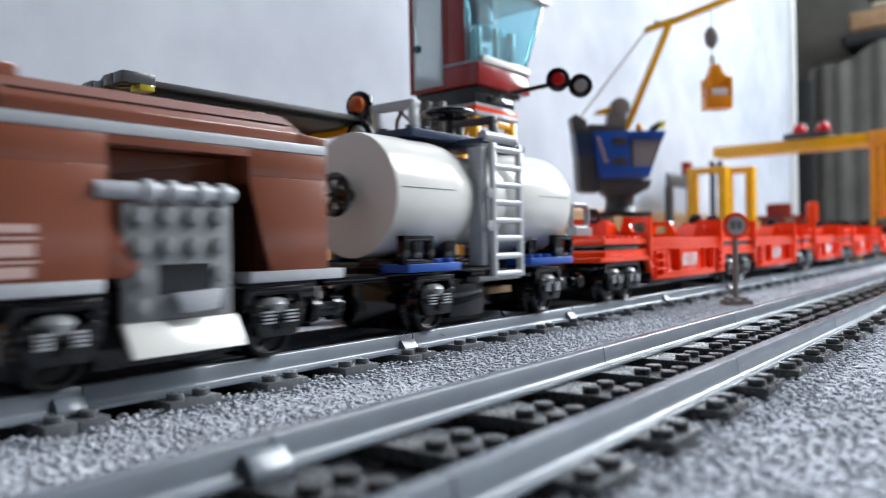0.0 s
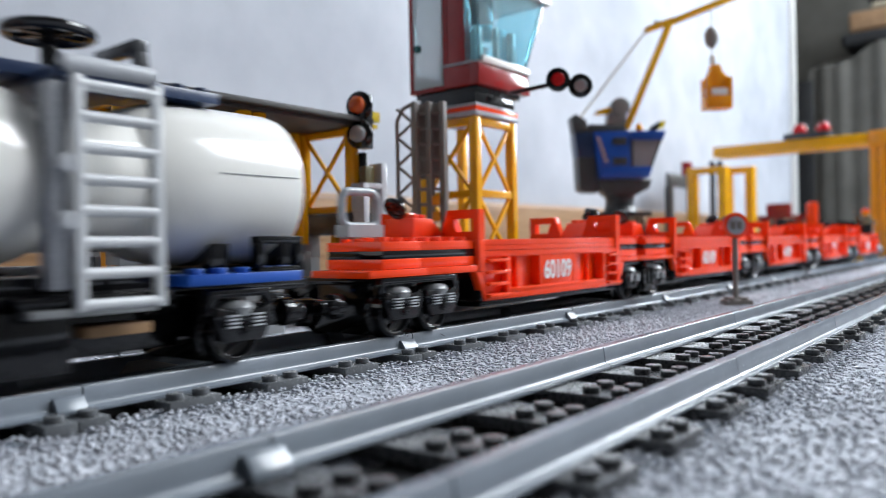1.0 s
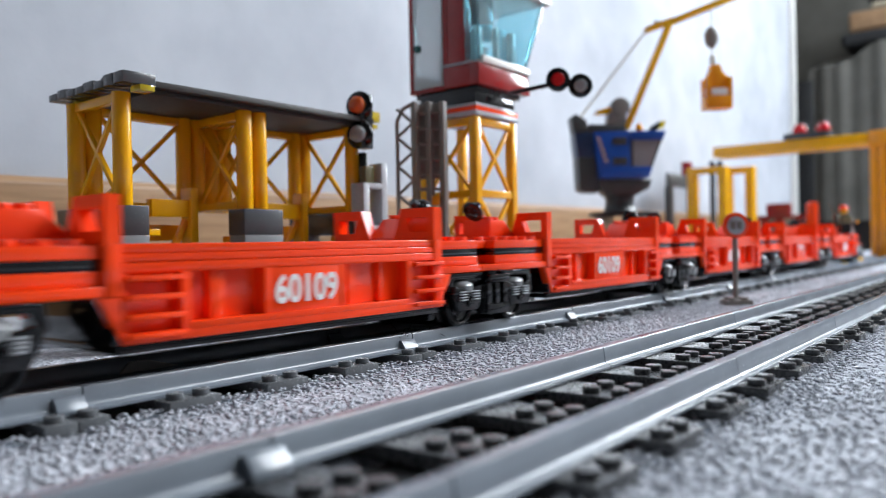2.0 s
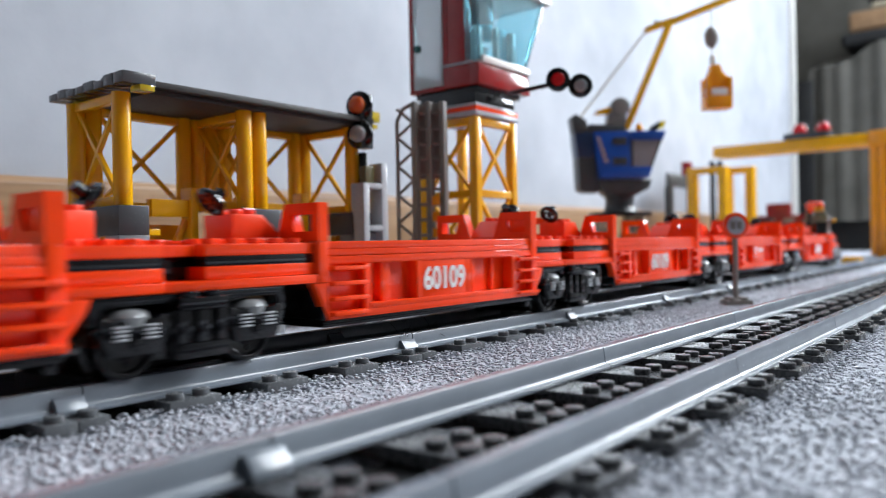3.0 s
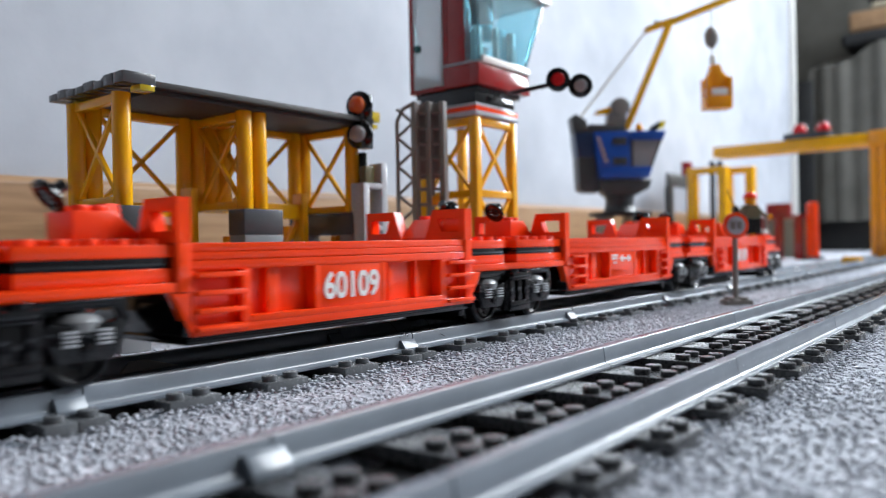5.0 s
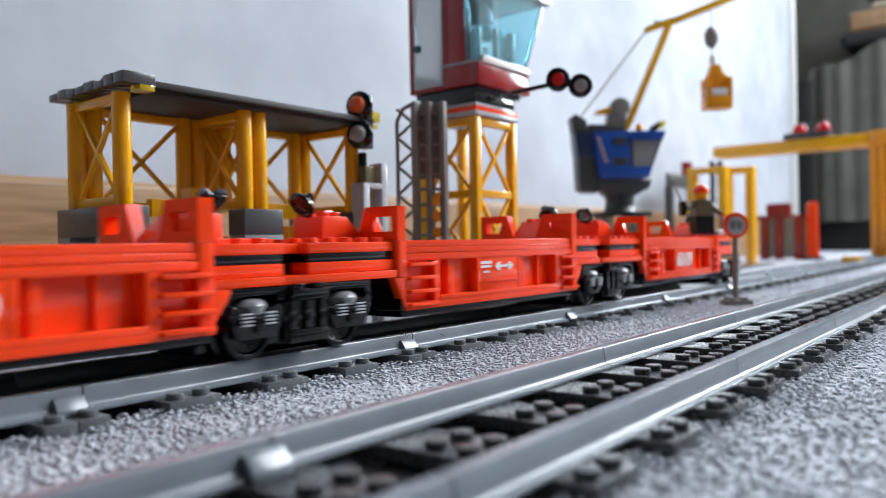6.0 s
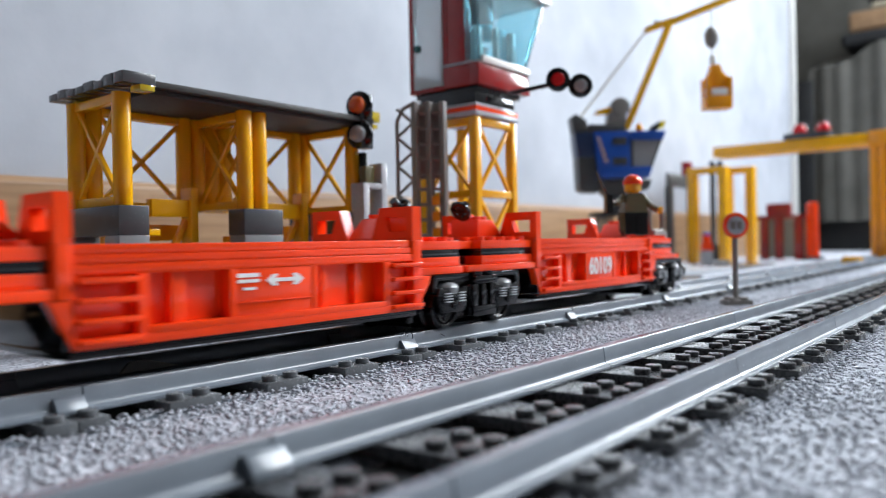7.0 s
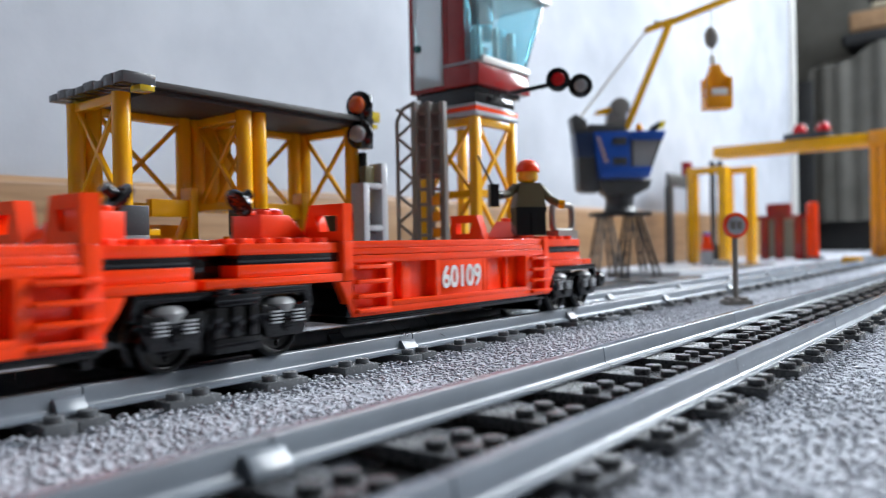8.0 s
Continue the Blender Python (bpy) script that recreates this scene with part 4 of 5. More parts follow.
def signal_post():
    t = thing("signal", "two-lamp toy railway signal with black discs", "toy signal", "", 0, 0, 0)
    x, y = 164, 212
    for z, lens, m, lab in ((122.2, AMBER, 0, "orange lens"), (105.8, CLEAR, 0, "clear lens")):
        bm = B()
        n = Vector((-0.96, -0.28, 0))
        c = Vector((x - 1, y + 2, z))
        for r0, r1, a, b in ((8.2, 8.2, 0, 2.4), (8.2, 6.8, 2.4, 3.2)):
            tube(bm, c + n * a, c + n * b, r0, r1, 28)
        d = part("disc", bm, BLACK, t, "black round disc", bevel=0.4)
        bm = B()
        tube(bm, c + n * 3.2, c + n * 6.0, 5.0, 4.6, 20)
        tube(bm, c + n * 6.0, c + n * 7.2, 4.6, 2.2, 20)
        part("lens", bm, lens, d, lab, bevel=0.3)
    bm = B()
    box(bm, x + 0.2, x + 6, y - 1, y + 6, 98, 129)
    tube(bm, (x + 2, y + 4, 60), (x + 2, y + 4, 96), 2.6)
    part("mast", bm, BLACK, t, "black mast", bevel=0.4)
    bm = B()
    box(bm, x + 5, x + 13, y, y + 8, 114, 120)
    part("yellow_lamp", bm, YCLEAR, t, bevel=0.3)
    bm = B()
    box(bm, x - 6, x - 1.5, y - 4, y + 6, GZ, 78)
    box(bm, x + 9, x + 14, y - 4, y + 6, GZ, 90)
    box(bm, x - 2, x + 10, y + 2, y + 6, GZ, 50)
    for z in (54, 78):
        box(bm, x - 2, x + 10, y - 4, y + 6, z - 3, z)
    part("base_frame", bm, LIGHT, t, "light grey panel frame", bevel=0.3)
    bm = B()
    box(bm, x - 1, x + 6, y - 1, y + 4, 78, 88)
    part("plate_box", bm, OLIVE, t, bevel=0.3)
    return t


def signal_tower():
    t = thing("control_tower", "red control cabin with blue windows on yellow lattice tower", "toy tower", "", 0, 0, 0)
    x0, x1, y0, y1 = 246, 294, 193, 241
    for x in (x0, x1 - 6):
        for y in (y0, y1 - 6):
            bm = B()
            box(bm, x, x + 6, y, y + 6, 26, 125)
            part("post", bm, YELLOW, t, "yellow square post", bevel=0.5)
    for ax, ay, dx, dy in ((x0 + 6, y0 + 3, 1, 0), (x0 + 3, y0 + 6, 0, 1)):
        bm = B()
        def q(a, z):
            return (ax + dx * a, ay + dy * a, z)
        for z in (28, 75, 122):
            bar(bm, q(0, z), q(36, z), 5, 5)
        for za, zb in ((30, 73), (77, 120)):
            bar(bm, q(0, za), q(36, zb), 2.6, 2.6)
            bar(bm, q(0, zb), q(36, za), 2.5, 2.5)
        part("lattice", bm, YELLOW, t, "yellow lattice side", bevel=0.3)
    bm = B()
    box(bm, x0 - 10, x1 + 10, y0 - 6, y1 + 10, GZ, 25.8)
    part("base", bm, DARK, t, bevel=0.4)
    bm = B()
    box(bm, x0 - 1, x1 + 1, y0 - 1, y1 + 1, 125.2, 128.2)
    box(bm, x0 - 1, x1 + 1, y0 - 1, y1 + 1, 131.4, 133)
    part("collar", bm, LIGHT, t, "grey collar plates", bevel=0.25)
    bm = B()
    box(bm, x0 - 0.8, x1 + 0.8, y0 - 0.8, y1 + 0.8, 128.3, 131.3)
    part("red_band", bm, RED, t, "thin red band", bevel=0.25)
    bm = B()
    box(bm, x0 + 1, x1 - 1, y0 + 1, y1 - 1, 133.1, 141)
    part("neck", bm, BLACK, t, "black neck", bevel=0.25)
    # cabin
    cx0, cx1, cy0, cy1, cz = 245, 301, 189, 247, 141.2
    # floor coloured black for the shadow below the cabin
    bm = B()
    box(bm, cx0 + 3, cx1 - 2, cy0 + 4, cy1 - 3, cz - 0.2, cz + 3.4)
    part("shadowed_cabin_floor", bm, BLACK, t, bevel=0.25)
    bm = B()
    prism(bm, [(cx0, cz + 3.5), (cx1 + 5, cz + 3.5), (cx1 + 3, 158.4), (cx0, 158.4)], 1, cy0, cy0 + 8)
    part("cabin_wall", bm, DARKRED, t, "dark red brick wall", bevel=0.25)
    for piece in ((cx1 - 6, cx1, cy0 + 8, cy1, cz + 3.5, 158.4),
                  (cx0 + 8, cx1, cy1 - 8, cy1 - 0.3, cz + 3.5, 160),
                  (cx0, cx0 + 8, cy0 + 8, cy0 + 29, cz + 3.5, 158.4),
                  (cx0 + 0.2, cx0 + 8, cy0 + 11, cy0 + 25, 160.2, 212),
                  (cx0, cx0 + 6, cy0 + 25.1, cy0 + 29, 158.6, 212),
                  (cx0, cx0 + 8, cy1 - 4, cy1, cz + 3.5, 212),
                  (cx0, cx0 + 8, cy0 + 29, cy1 - 4, cz + 3.5, cz + 6)):
        bm = B()
        box(bm, *piece)
        part("cabin_wall", bm, DARKRED, t, "dark red brick wall", bevel=0.25)
    bm = B()
    box(bm, cx0 - 0.6, cx0 + 6, cy0 + 4, cy0 + 28.8, 158.5, 160)
    part("sill", bm, LIGHT, t, bevel=0.2)
    bm = B()
    prism(bm, [(cx0 + 3, 158.6), (cx1 + 4, 158.6), (cx1 + 2, 163), (cx0 + 3, 163)], 1, cy0 - 1.5, cy0 + 3)
    part("white_sill", bm, WHITE, t, "white sill below the windscreen", bevel=0.25)
    door = B()
    box(door, cx0 - 0.6, cx0 + 1.6, cy0 + 29.2, cy1 - 4.2, cz + 6.2, 212)
    d = part("door", door, plastic("door_glass", (0.86, 0.97, 1.0), 0.06, 0.01, 0.0, 0, 0.5), t, "pale blue white door", bevel=0.3)
    bm = B()
    tube(bm, (cx0 - 0.6, cy1 - 9, 174), (cx0 - 3.5, cy1 - 9, 174), 2.6, seg=18)
    part("door_handle", bm, plastic("teal_plastic", (0.02, 0.12, 0.12)), d, "dark teal round handle", bevel=0.3)
    # black blocks added so the cabin looks shaded behind its glass
    bm = B()
    box(bm, cx0 + 18, cx1 - 16, cy0 + 36, cy0 + 41, 158, 200)
    box(bm, cx0 + 14, cx0 + 34, cy0 + 12, cy0 + 34, 190, 208)
    box(bm, cx0 + 22, cx0 + 34, cy0 + 16, cy0 + 26, 158, 176)
    part("dark_filler", bm, BLACK, t, "black blocks added to darken the cabin inside", bevel=0.4)
    bm = B()
    tube(bm, (cx0 + 24, cy0 + 12, 178), (cx0 + 24, cy0 + 12, 188), 5)
    box(bm, cx0 + 36, cx0 + 46, cy0 + 8, cy0 + 12, 163, 188)
    part("seat", bm, plastic("cyan_plastic", (0.10, 0.42, 0.52)), t, bevel=0.5)
    bm = B()
    prism(bm, [(cx0 + 4, 160), (cx0 + 12, 160), (cx0 + 11, 182), (cx0 + 7, 184), (cx0 + 4, 180)], 1, cy0 + 5, cy0 + 9)
    box(bm, cx0 + 44, cx0 + 49, cy0 + 4, cy0 + 8, 162, 186)
    box(bm, cx0 + 26, cx0 + 29, cy0 + 4, cy0 + 8, 166, 186)
    part("inner_fitting", bm, WHITE, t, "white fittings inside the cabin", bevel=0.4)
    # windscreen leaning outwards, in frame and panes
    bm = B()
    lean = 27
    for xa, xb in ((cx1 - 2, cx1 + 1),):
        prism(bm, [(xa, 163), (xb, 163), (xb + (lean if xb > cx0 + 30 else 0), 215), (xa + (lean if xb > cx0 + 30 else 0), 215)], 1, cy0 - 0.2, cy0 + 2)
    w = part("windscreen", bm, GLASS, t, "tinted light blue windscreen", bevel=0.2)
    bm = B()
    prism(bm, [(cx0 + 1.2, 160), (cx1, 163), (cx1 + lean, 215), (cx0 + 1.2, 215)], 1, cy0 + 0.2, cy0 + 1.4)
    part("front_pane", bm, GLASS, w, bevel=0)
    bm = B()
    box(bm, cx0, cx0 + 1.1, cy0 + 0.3, cy0 + 10.8, 160.2, 212)
    part("corner_pane", bm, GLASS, w, bevel=0)
    bm = B()
    prism(bm, [(cx1, 163), (cx1 - 1.2, 163), (cx1 + lean - 1.2, 215), (cx1 + lean, 215)], 1, cy0 + 1.5, cy0 + 38)
    part("side_pane", bm, GLASS, w, bevel=0)
    bm = B()
    box(bm, cx0 - 2, cx1 + 32, cy0 - 3, cy1 + 2, 213.5, 217)
    part("cabin_roof", bm, WHITE, t, bevel=0.4)
    # signal arm
    bm = B()
    tube(bm, (cx0 + 35, cy0 - 1, 143), (299, 164, 149), 1.6)
    tube(bm, (299, 164, 149.5), (310, 152, 146.5), 1.8)
    arm = part("arm", bm, BLACK, t, "black arm", bevel=0)
    n = Vector((-0.80, -0.60, 0))
    for c, lens in ((Vector((299, 163, 151)), REDLENS), (Vector((308, 151, 146.5)), CLEAR)):
        bm = B()
        tube(bm, c, c + n * 2.4, 8.0, 8.0, 28)
        tube(bm, c - n * 4, c, 5.5, 8.0, 28)
        part("lamp_disc", bm, BLACK, arm, bevel=0.5)
        bm = B()
        tube(bm, c + n * 2.4, c + n * 4.4, 4.6, 3.6, 20)
        part("lamp_lens", bm, lens, arm, bevel=0.3)
    # stair flight
    bm = B()
    for p in ((226, 204), (221, 211), (215.5, 218)):
        box(bm, p[0] - 2, p[0] + 2, p[1] - 2, p[1] + 2, GZ, 132)
    box(bm, 221.2, 222.8, 209, 213, GZ, 131)
    prism(bm, [(227.6, 205.4), (217.1, 219.4), (218.3, 220.3), (228.8, 206.3)], 2, 84, 131.5)
    for k in range(13):
        z = 10 + 9.6 * k
        bar(bm, (226, 204, z), (215.5, 218, z), 3, 2)
    st = part("stair_frame", bm, WARMGREY, t, "grey lattice stair frame", bevel=0.3)
    bm = B()
    pts = [(215.5, 218, 132), (211, 224, 128), (208.5, 227, 120)] + [(208.5, 227, z) for z in range(100, -1, -20)]
    loop_tube(bm, pts, 1.3, 10, False)
    for k in range(6):
        z = 20 + 18 * k
        tube(bm, (208.5, 227, z), (214.5, 219, z + 9), 1.0, seg=8)
        tube(bm, (208.5, 227, z + 18), (214.5, 219, z + 9), 1.0, seg=8)
    part("stair_rail", bm, WARMGREY, st, bevel=0)
    bm = B()
    for z in range(20, 80, 10):
        bar(bm, (224.5, 206.3, z), (221, 211, z), 4.5, 6)
    part("stair_steps", bm, ORANGE, st, "orange steps", bevel=0.3)
    return t


def harbour_crane():
    """Turned square to the room's near corner; u runs along its front, v to its back."""
    t = thing("harbour_crane", "blue and grey toy harbour crane with yellow jib", "toy crane", "", 652, 290, 0, -51.6)
    bm = B()
    prism(bm, [(-23, 168), (-17.5, 114.6), (19, 114.6), (19, 168)], 1, 0, 34)
    part("body", bm, BLUE, t, "blue machine house", bevel=0.5)
    bm = B()
    prism(bm, [(-17.6, 114.4), (38.5, 114.4), (43.3, 127), (-18.6, 127)], 1, -2.5, 33)
    part("lower_band", bm, BLUE, t, "blue plate below the cab", bevel=0.5)
    bm = B()
    prism(bm, [(19.1, 158), (55.2, 157.2), (58.9, 167.6), (19.1, 168)], 1, -2.5, 33)
    part("top_band", bm, BLUE, t, "blue plate above the cab", bevel=0.5)
    bm = B()
    prism(bm, [(18.2, 127.2), (43.3, 127.2), (54.8, 157), (18.2, 157.8)], 1, 0.5, 30)
    cab = part("cab", bm, CABGLASS, t, "smoky grey cab window", bevel=0.5)
    bm = B()
    prism(bm, [(18.4, 127.4), (21.5, 127.4), (21.5, 157.6), (18.4, 157.6)], 1, -0.6, 0.4)
    prism(bm, [(40.8, 127.4), (43.2, 127.4), (54.6, 157), (52.2, 157)], 1, -0.6, 0.4)
    part("cab_frame", bm, DULL, cab, "dull grey window frame", bevel=0.2)
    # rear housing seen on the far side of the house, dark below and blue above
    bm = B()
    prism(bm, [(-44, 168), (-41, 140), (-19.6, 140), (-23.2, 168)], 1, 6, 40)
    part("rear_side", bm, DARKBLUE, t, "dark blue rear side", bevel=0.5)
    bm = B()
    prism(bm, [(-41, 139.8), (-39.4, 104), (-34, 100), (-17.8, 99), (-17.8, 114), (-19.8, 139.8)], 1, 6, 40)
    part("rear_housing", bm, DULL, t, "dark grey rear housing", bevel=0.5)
    bm = B()
    prism(bm, [(-47.5, 187), (-42, 190), (-30, 183), (-27, 168.4), (-44.5, 168.4)], 1, 8, 34)
    part("winch_post", bm, DULL, t, "dark grey post for the stays", bevel=0.5)
    bm = B()
    prism(bm, [(-26.8, 168.4), (-26.8, 178), (14, 176), (16, 168.4)], 1, 6, 30)
    part("roof_plate", bm, DULL, t, "dark grey roof plate", bevel=0.5)
    bm = B()
    for k in range(5):
        prism(bm, [(-20.6 + 1.9 * k, 162 - 6.2 * k), (-16.2 + 1.9 * k, 162 - 6.2 * k), (-15.0 + 1.9 * k, 157.4 - 6.2 * k), (-19.4 + 1.9 * k, 157.4 - 6.2 * k)], 1, -0.9, -0.1)
    part("painted_mark", bm, FADED, t, "pale slanting marks", bevel=0)
    for z in (152.6, 129.4):
        bm = B()
        box(bm, -1.6, 14, -1.4, 2, z, z + 8.4)
        for k in range(3):
            box(bm, -0.6, 13, -2.0, -1.2, z + 1.4 + 2.3 * k, z + 2.4 + 2.3 * k)
        part("grille", bm, DULL, t, "dark slotted grille", bevel=0.2)
    bm = B()
    prism(bm, [(-17.4, 114.2), (43, 112.2), (40, 103), (25, 95.2), (-9, 95.6), (-16, 104)], 1, 2, 32)
    part("skirt", bm, DULL, t, "dark grey skirt under the house", bevel=0.5)
    bm = B()
    lathe(bm, [(76, 20), (80, 17), (90, 16), (95, 18)], (8.5, 16, 0), "Z", 28)
    part("turntable", bm, BLACKDULL, t, "black turntable", bevel=0)
    bm = B()
    box(bm, -25.7, 1.5, 4, 28, 71, 75.8)
    box(bm, 15, 42.3, 4, 28, 71, 75.8)
    box(bm, 1.4, 15.1, 10, 22, 71.5, 75.6)
    part("leg_plate", bm, BLACKDULL, t, bevel=0.4)
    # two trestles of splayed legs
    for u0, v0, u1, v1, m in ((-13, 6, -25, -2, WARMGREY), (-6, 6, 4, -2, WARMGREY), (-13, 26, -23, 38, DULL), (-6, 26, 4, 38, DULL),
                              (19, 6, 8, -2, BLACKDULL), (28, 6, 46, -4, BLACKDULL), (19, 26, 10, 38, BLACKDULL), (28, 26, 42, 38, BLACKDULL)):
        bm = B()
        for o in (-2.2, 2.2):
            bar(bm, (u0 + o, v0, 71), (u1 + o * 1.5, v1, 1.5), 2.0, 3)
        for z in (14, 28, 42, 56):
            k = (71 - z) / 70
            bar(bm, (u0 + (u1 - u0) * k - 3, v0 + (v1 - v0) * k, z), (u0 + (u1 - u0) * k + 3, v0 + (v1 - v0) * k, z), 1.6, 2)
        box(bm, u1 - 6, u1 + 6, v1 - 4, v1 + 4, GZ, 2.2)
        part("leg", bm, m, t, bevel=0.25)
    # jib
    bm = B()
    for v in (9, 17):
        bar(bm, (16.3, v, 172), (69, v, 293), 6.5, 6.5)
        bar(bm, (41.7, v, 286.2), (72.3, v, 297), 5.6, 5.6)
        bar(bm, (68, v, 294), (150, v, 325), 6.4, 6.4)
    for k in (0.2, 0.45, 0.7, 0.92):
        tube(bm, (16.3 + 52.7 * k, 10, 172 + 121 * k), (16.3 + 52.7 * k, 17, 172 + 121 * k), 1.8, seg=10)
    part("jib", bm, YELLOW, t, "yellow jib", bevel=0.4)
    bm = B()
    box(bm, 52, 58, 11, 16, 291, 297)
    part("jib_head", bm, WARMGREY, t, bevel=0.4)
    for v in (11, 16):
        bm = B()
        tube(bm, (-36.5, v + 4, 186), (43, v, 287), 1.0, seg=8)
        part("stay_cable", bm, STRING, t, "pale string stay", bevel=0)
    bm = B()
    tube(bm, (9.5, 6, 197), (9.5, 26, 197), 11, seg=28)
    prism(bm, [(-6, 178.2), (16, 176.5), (16, 190), (-4, 192)], 1, 8, 26)
    part("winch", bm, WARMGREY, t, "dull grey winch drum", bevel=0.5)
    bm = B()
    prism(bm, [(-20, 189), (-17, 194), (2, 199), (2, 190)], 1, 9, 15)
    part("winch_arm", bm, YELLOW, t, bevel=0.4)
    bm = B()
    lathe(bm, [(168.1, 4), (174, 3.8), (177, 2.6), (178, 1)], (31.3, 10, 0), "Z", 16)
    part("beacon", bm, ORANGE, t, bevel=0)
    bm = B()
    prism(bm, [(41, 168.2), (46, 175), (54, 180), (56, 176), (50, 168.2)], 1, 6, 14)
    part("mirror", bm, BLACKDULL, t, bevel=0.3)
    bm = B()
    prism(bm, [(51, 170), (55, 179), (61, 180.5), (58, 172)], 1, 4, 8)
    part("mirror_tag", bm, YCLEAR, t, "clear yellow tag", bevel=0.3)
    # hook and lifted cradle
    J = 13
    bm = B()
    tube(bm, (117.9, J, 283), (117.9, J, 313), 0.6, seg=8)
    tube(bm, (118.5, J, 250), (118.2, J, 268), 0.6, seg=8)
    part("hoist_rope", bm, STRING, t, bevel=0)
    bm = B()
    lathe(bm, [(264, 2.5), (267, 5), (272, 7.6), (280, 8), (286, 6), (289, 2)], (117.9, J, 0), "Z", 22)
    part("hook_block", bm, WARMGREY, t, "grey hook block", bevel=0)
    bm = B()
    lathe(bm, [(243, 2), (246, 3.6), (254, 3.6), (257, 1.6)], (119, J, 0), "Z", 16)
    part("shackle", bm, WHITE, t, bevel=0)
    bm = B()
    box(bm, 108, 138, J - 10, J + 10, 193, 208)
    cradle = part("cradle", bm, ORANGE, t, "orange lifting cradle", bevel=0.5)
    for ua in (108, 132.5):
        for va in (J - 10, J + 4.5):
            bm = B()
            box(bm, ua, ua + 5.5, va, va + 5.5, 208.1, 229)
            part("corner_post", bm, ORANGE, cradle, bevel=0.4)
    bm = B()
    prism(bm, [(111, 216.5), (136, 216.5), (135, 230), (128, 236), (126, 244), (116, 244), (114, 236), (110.5, 230)], 1, J - 6, J + 6)
    part("lifting_eye", bm, ORANGE, cradle, bevel=0.5)
    bm = B()
    box(bm, 110, 136.5, J - 9.6, J + 9.6, 208.2, 216.2)
    part("load", bm, WHITE, t, "white load inside", bevel=0.4)
    return t


def portal_crane():
    t = thing("portal_crane", "tall yellow toy portal crane spanning the tracks", "toy crane", "", 0, 0, 0)
    X = 1450
    bm = B()
    for x in (X - 14, X + 30):
        box(bm, x, x + 14, 120, 440, 212, 234)
    part("bridge_beam", bm, YELLOW, t, "yellow bridge beam", bevel=0.8)
    for x in (X - 16, X + 28):
        bm = B()
        for y in (108, 126, 140):
            box(bm, x, x + 18, y, y + 12, GZ, 206)
        box(bm, x - 2, x + 20, 107, 153, 206, 237)
        part("leg", bm, ORANGE, t, "orange yellow leg", bevel=0.8)
    bm = B()
    box(bm, X - 20, X + 50, 222, 300, 234, 246)
    part("trolley", bm, DARK, t, "dark trolley", bevel=0.8)
    for y in (272, 230):
        bm = B()
        tube(bm, (X - 10, y, 246), (X - 10, y, 250), 14, seg=20)
        tube(bm, (X - 10, y, 250), (X - 10, y, 262), 13, 9, 20)
        part("trolley_drum", bm, REDLENS, t, "red drum", bevel=0.8)
    bm = B()
    box(bm, X - 20, X + 50, 420, 450, GZ, 30)
    for y in (424, 440):
        box(bm, X - 14, X, y, y + 8, 20, 206)
    part("far_leg", bm, DARK, t, bevel=0.8)
    return t


def yellow_frame(y0, y1, x, mat, name, label):
    t = thing(name, label, "toy portal", "yellow portals")
    for y in (y0, y1):
        bm = B()
        box(bm, x, x + 22, y - 7, y + 7, GZ, 165)
        part("post", bm, mat, t, bevel=0.8)
    bm = B()
    box(bm, x - 0.4, x + 22.4, y1 - 7.4, y0 + 7.4, 160, 171)
    part("lintel", bm, mat, t, bevel=0.8)
    return t


def red_barrier():
    t = thing("red_frame", "red toy frame with glass panels by the wall", "toy shelter")
    x = 1470
    for y in (350, 322, 285, 262):
        bm = B()
        box(bm, x, x + 16, y - 8, y + 8, GZ, 84)
        part("post", bm, DARKRED, t, bevel=0.8)
    bm = B()
    box(bm, x, x + 16, 256, 366, 80, 88)
    box(bm, x, x + 16, 300, 345, 88, 112)
    part("top_rail", bm, DARKRED, t, bevel=0.8)
    bm = B()
    box(bm, x + 6, x + 9, 264, 348, 2, 78)
    part("panel", bm, plastic("sage_panel", (0.28, 0.30, 0.24), 0.3), t, "pale green panel", bevel=0.3)
    c = thing("red_pillar", "bright red round toy pillar", "toy pillar", "", 1440, 252, GZ)
    bm = B()
    lathe(bm, [(0, 12), (8, 12), (9, 11), (110, 11), (112, 8)], (0, 0, 0), "Z", 24)
    part("shaft", bm, RED, c, bevel=0)
    bm = B()
    box(bm, -17, 17, -17, 17, -0.2, 6)
    part("foot", bm, DARK, c, bevel=0.6)
    y = thing("yellow_block", "small yellow toy block beside the track", "toy block", "", 1040, 116, GZ)
    bm = B()
    box(bm, -8, 8, -12, 12, 0, 14)
    studs(bm, (-4, 4), (-8, 0, 8), 14)
    part("block", bm, YELLOW, y, bevel=0.6)


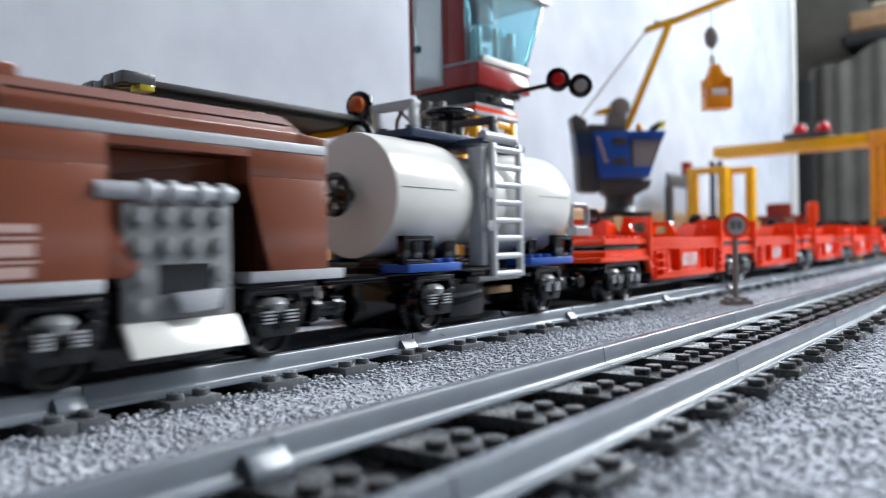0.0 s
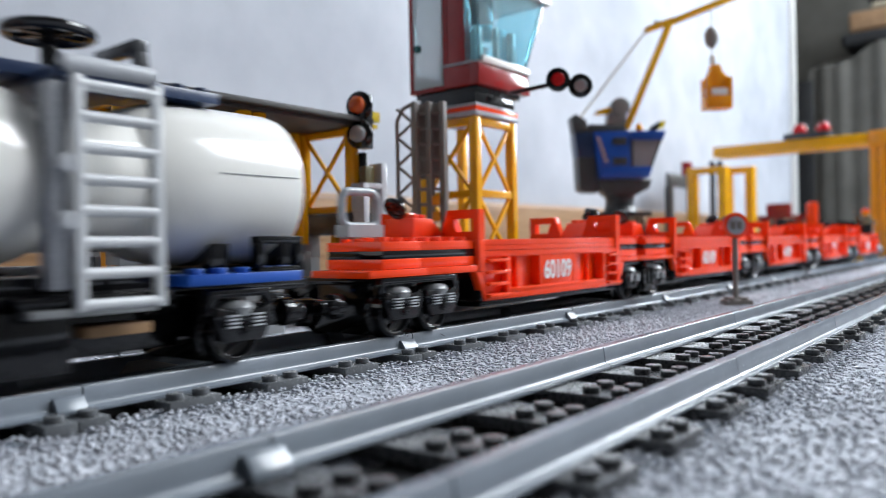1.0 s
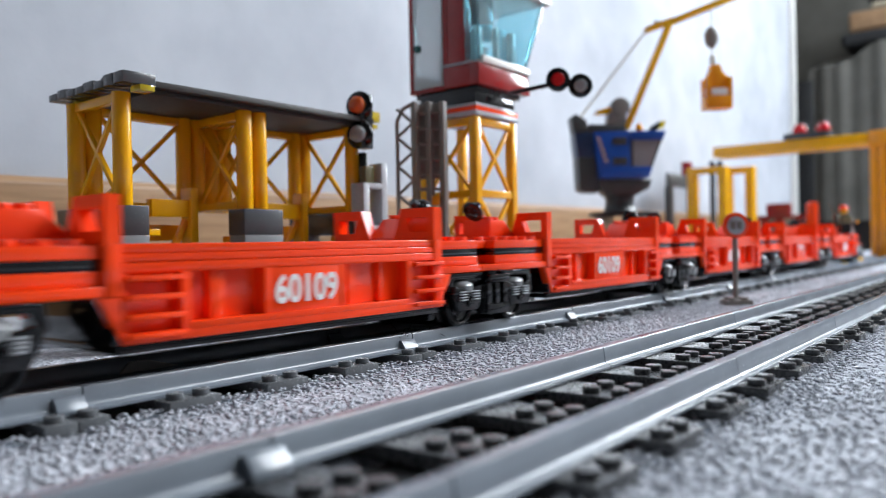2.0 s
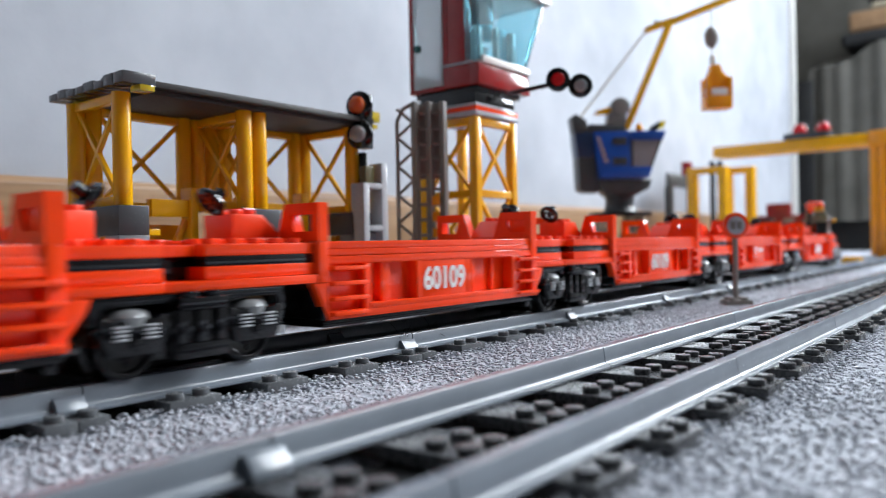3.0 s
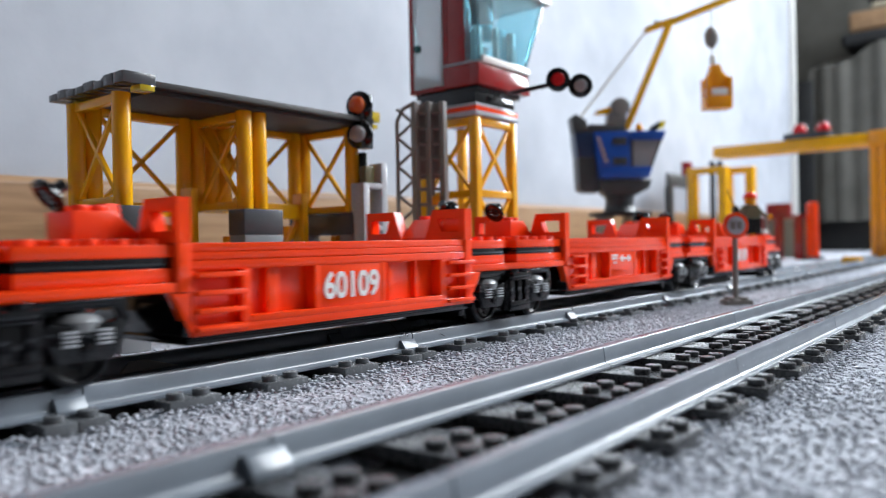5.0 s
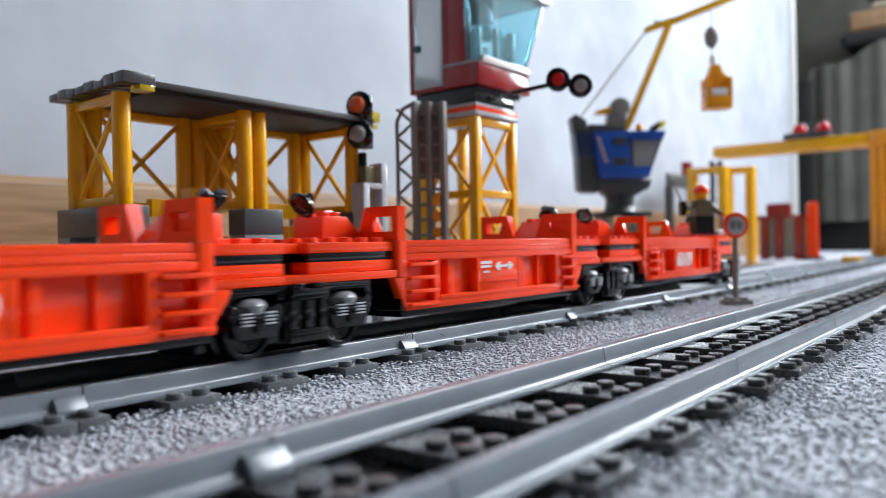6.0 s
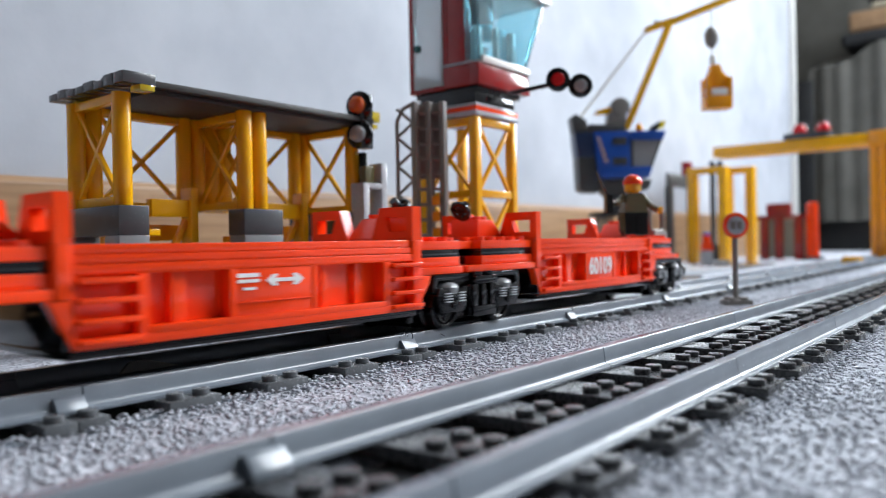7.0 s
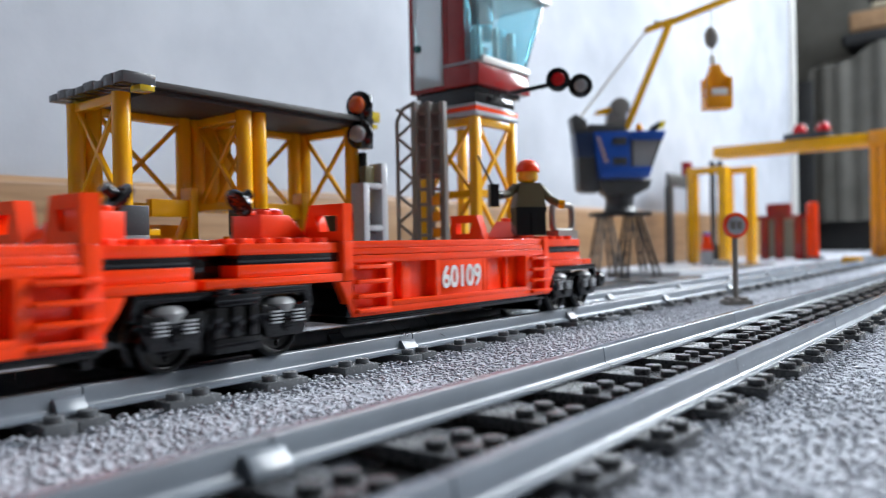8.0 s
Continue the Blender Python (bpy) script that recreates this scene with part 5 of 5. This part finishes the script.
def far_figure():
    bm = B()
    box(bm, -6, 6, -8, 8, 0, 26)
    prism(bm, [(-9, 25), (9, 25), (6, 40), (-6, 40)], 0, -6, 6)
    lathe(bm, [(40, 4), (42, 6), (50, 6), (54, 5), (55, 2)], (0, 0, 0), "Z", 18)
    box(bm, -30, 8, -26, -14, 0, 10)
    me = bpy.data.meshes.new("toy_rider")
    bmesh.ops.recalc_face_normals(bm, faces=bm.faces)
    bm.to_mesh(me)
    bm.free()
    for m in (LIGHT, RED, BLUE):
        me.materials.append(m)
    for f in me.polygons:
        z = f.center.z / MM
        f.material_index = 2 if z > 47 else 1 if z > 26 else 0
    o = new("toy_rider", me)
    o.matrix_basis = pose(1.06, 0.327, GZ * MM, 0, 0, 35)
    tagged(o, "small toy figure with blue cap behind the line", "toy figure")


def speed_sign():
    t = thing("speed_sign", "round red-rimmed toy speed sign on a grey post", "toy sign", "", 359, 67.5, -1.0, 38.4)
    bm = B()
    box(bm, -8, 8, -8, 8, 0, 3.4)
    studs(bm, (-4, 4), (-4, 4), 3.4)
    part("foot", bm, WARMGREY, t, "grey base plate", bevel=0.3)
    bm = B()
    tube(bm, (0, 0, 3), (0, 0, 48), 1.7)
    part("post", bm, WARMGREY, t, bevel=0)
    bm = B()
    tube(bm, (-2.4, 0, 52), (-0.4, 0, 52), 8.4, seg=32)
    d = part("disc", bm, RED, t, "red rim", bevel=0.3)
    bm = B()
    tube(bm, (-2.7, 0, 52), (-2.3, 0, 52), 5.9, seg=32)
    part("face", bm, LIGHT, d, "dull grey face", bevel=0.05)
    for y in (-2.1, 2.1):
        bm = B()
        box(bm, -3.0, -2.6, y - 1.5, y + 1.5, 49.4, 54.6)
        part("mark", bm, WARMGREY, d, "faded printed bar", bevel=0.1)
    bm = B()
    tube(bm, (-0.4, 0, 52), (1.2, 0, 52), 3.2)
    part("clip", bm, CLEAR, d, bevel=0.2)


def corner_things():
    """What stands in the niche past the wall's end."""
    t = thing("draped_box", "tall box under a folded grey-green cloth", "covered box", "", 0, 0, 0)
    bm = B()
    n = 60
    outline = []
    for k in range(n + 1):
        y = 470 - 560 * k / n
        outline.append((2440 + 3.5 * math.sin(k * 1.1) + 4 * math.sin(k * 0.47 + 1), y))
    front = [bm.verts.new((x * MM, y * MM, 0.09)) for x, y in outline]
    top = [bm.verts.new(((x + 12) * MM, y * MM, (0.56 + 0.06 * min(1, (470 - y) / 170) + 0.012 * math.sin(y * 0.03)))) for x, y in outline]
    back = [bm.verts.new(((x + 320) * MM, y * MM, 0.66)) for x, y in outline]
    low = [bm.verts.new(((x + 320) * MM, y * MM, 0.09)) for x, y in outline]
    for k in range(n):
        for a, b in ((front, top), (top, back), (back, low), (low, front)):
            bm.faces.new([a[k], a[k + 1], b[k + 1], b[k]])
    for k in (0, n):
        bm.faces.new([front[k], top[k], back[k], low[k]])
    part("cloth", bm, CURTAIN, t, "grey-green folded cloth", bevel=0)
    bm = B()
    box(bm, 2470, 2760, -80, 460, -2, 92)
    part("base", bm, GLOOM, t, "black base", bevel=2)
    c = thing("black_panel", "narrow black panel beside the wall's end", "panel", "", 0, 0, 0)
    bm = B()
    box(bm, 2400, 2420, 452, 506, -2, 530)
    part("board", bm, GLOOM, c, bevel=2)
    r = thing("folded_blanket", "brown, beige and black folded blankets on the box", "blankets", "", 0, 0, 0)
    for y0, y1, z0, z1, m in ((60, 384, 636, 676, GLOOM), (20, 362, 677, 738, CARD), (40, 300, 739, 760, BEIGE), (80, 310, 761, 830, GLOOM)):
        bm = B()
        box(bm, 2476, 2740, y0, y1, z0, z1)
        part("fold", bm, m, r, bevel=12, segs=4)
    w = thing("grey_cabinet", "grey cupboard front behind the box", "cabinet", "", 0, 0, 0)
    bm = B()
    box(bm, 2780, 3100, -300, 990, -10, 1500)
    part("carcass", bm, CURTAIN, w, bevel=3)


def small_things():
    """Lint on the rail, a loose wedge between the rails, a dark grey panel by the wall."""
    rng = random.Random(4)
    for x, y, z, n in ((92, 106, 7.2, 9), (70, 103, 7.2, 5), (128, 104, 7.2, 4)):
        bm = B()
        for _ in range(n):
            p = Vector((x + rng.uniform(-3, 3), y + rng.uniform(-1, 1), z))
            d = Vector((rng.uniform(-1, 1), rng.uniform(-0.6, 0.6), rng.uniform(0.2, 1.2)))
            for _ in range(5):
                q = p + d * 1.1
                tube(bm, p, q, 0.07, seg=5)
                p, d = q, d + Vector((rng.uniform(-0.7, 0.7), rng.uniform(-0.5, 0.5), rng.uniform(-0.8, 0.4)))
        tagged(part("lint", bm, GLOOM, bevel=0), "dark curled lint on the rail", "lint", kind="stuff")
    w = thing("slope_brick", "loose grey sloped brick between the rails", "toy brick", "", -8, 150, GZ)
    bm = B()
    prism(bm, [(-16, 0), (16, 0), (16, 2.2), (-4, 8), (-10, 8), (-16, 2)], 1, -8, 8)
    part("slope", bm, WARMGREY, w, bevel=0.3)
    b = thing("grey_panel", "dark grey panel on two posts before the wall", "toy board", "", 1190, 436, GZ)
    bm = B()
    box(bm, -14, 112, -3, 3, 142, 166)
    part("panel", bm, DULL, b, bevel=0.8)
    for x in (-6, 104):
        bm = B()
        box(bm, x - 8, x + 8, -6, 6, 0, 142)
        part("post", bm, DULL, b, bevel=0.8)
    bm = B()
    tube(bm, (84, 0, 166), (84, 0, 192), 10)
    part("red_cap", bm, DARKRED, b, bevel=0.8)
    g = thing("grey_platform", "low grey toy platform plates behind the line", "toy platform", "", 0, 0, GZ)
    for x0, x1, y0, y1, z in ((560, 690, 205, 262, 3.2), (700, 900, 235, 330, 6.4), (920, 1120, 240, 330, 3.2), (420, 540, 215, 300, 3.2)):
        bm = B()
        box(bm, x0, x1, y0, y1, 0, z)
        part("plate", bm, LIGHT if z > 4 else DARK, g, bevel=0.4)


build_ground()
build_room()
build_tracks()
build_train()
loading_shed()
signal_post()
signal_tower()
harbour_crane()
portal_crane()
yellow_frame(400, 345, 1195, YELLOW, "yellow_portal", "yellow toy portal frame beside the wall")
yellow_frame(352, 312, 1240, YELLOW, "yellow_portal", "yellow toy portal frame beside the wall")
red_barrier()
far_figure()
speed_sign()
corner_things()
small_things()
build_fibres()
build_rail_shade()


def motions():
    times = [k * 0.5 for k in range(17)]
    for ob, x, y, z in TRAIN:
        walk(ob, [(t, pose((x + run(t)) * MM, y * MM, z * MM, 0, 0, -128 if ob.name == "toy_figure" else 0)) for t in times])
    for w, x, z in AXLES:
        rows = []
        for k in range(241):
            t = k / 30
            rows.append((t, pose(x * MM, 0, z * MM, 0, math.degrees(run(t) / 8.5), 0)))
        walk(w, rows)


motions()
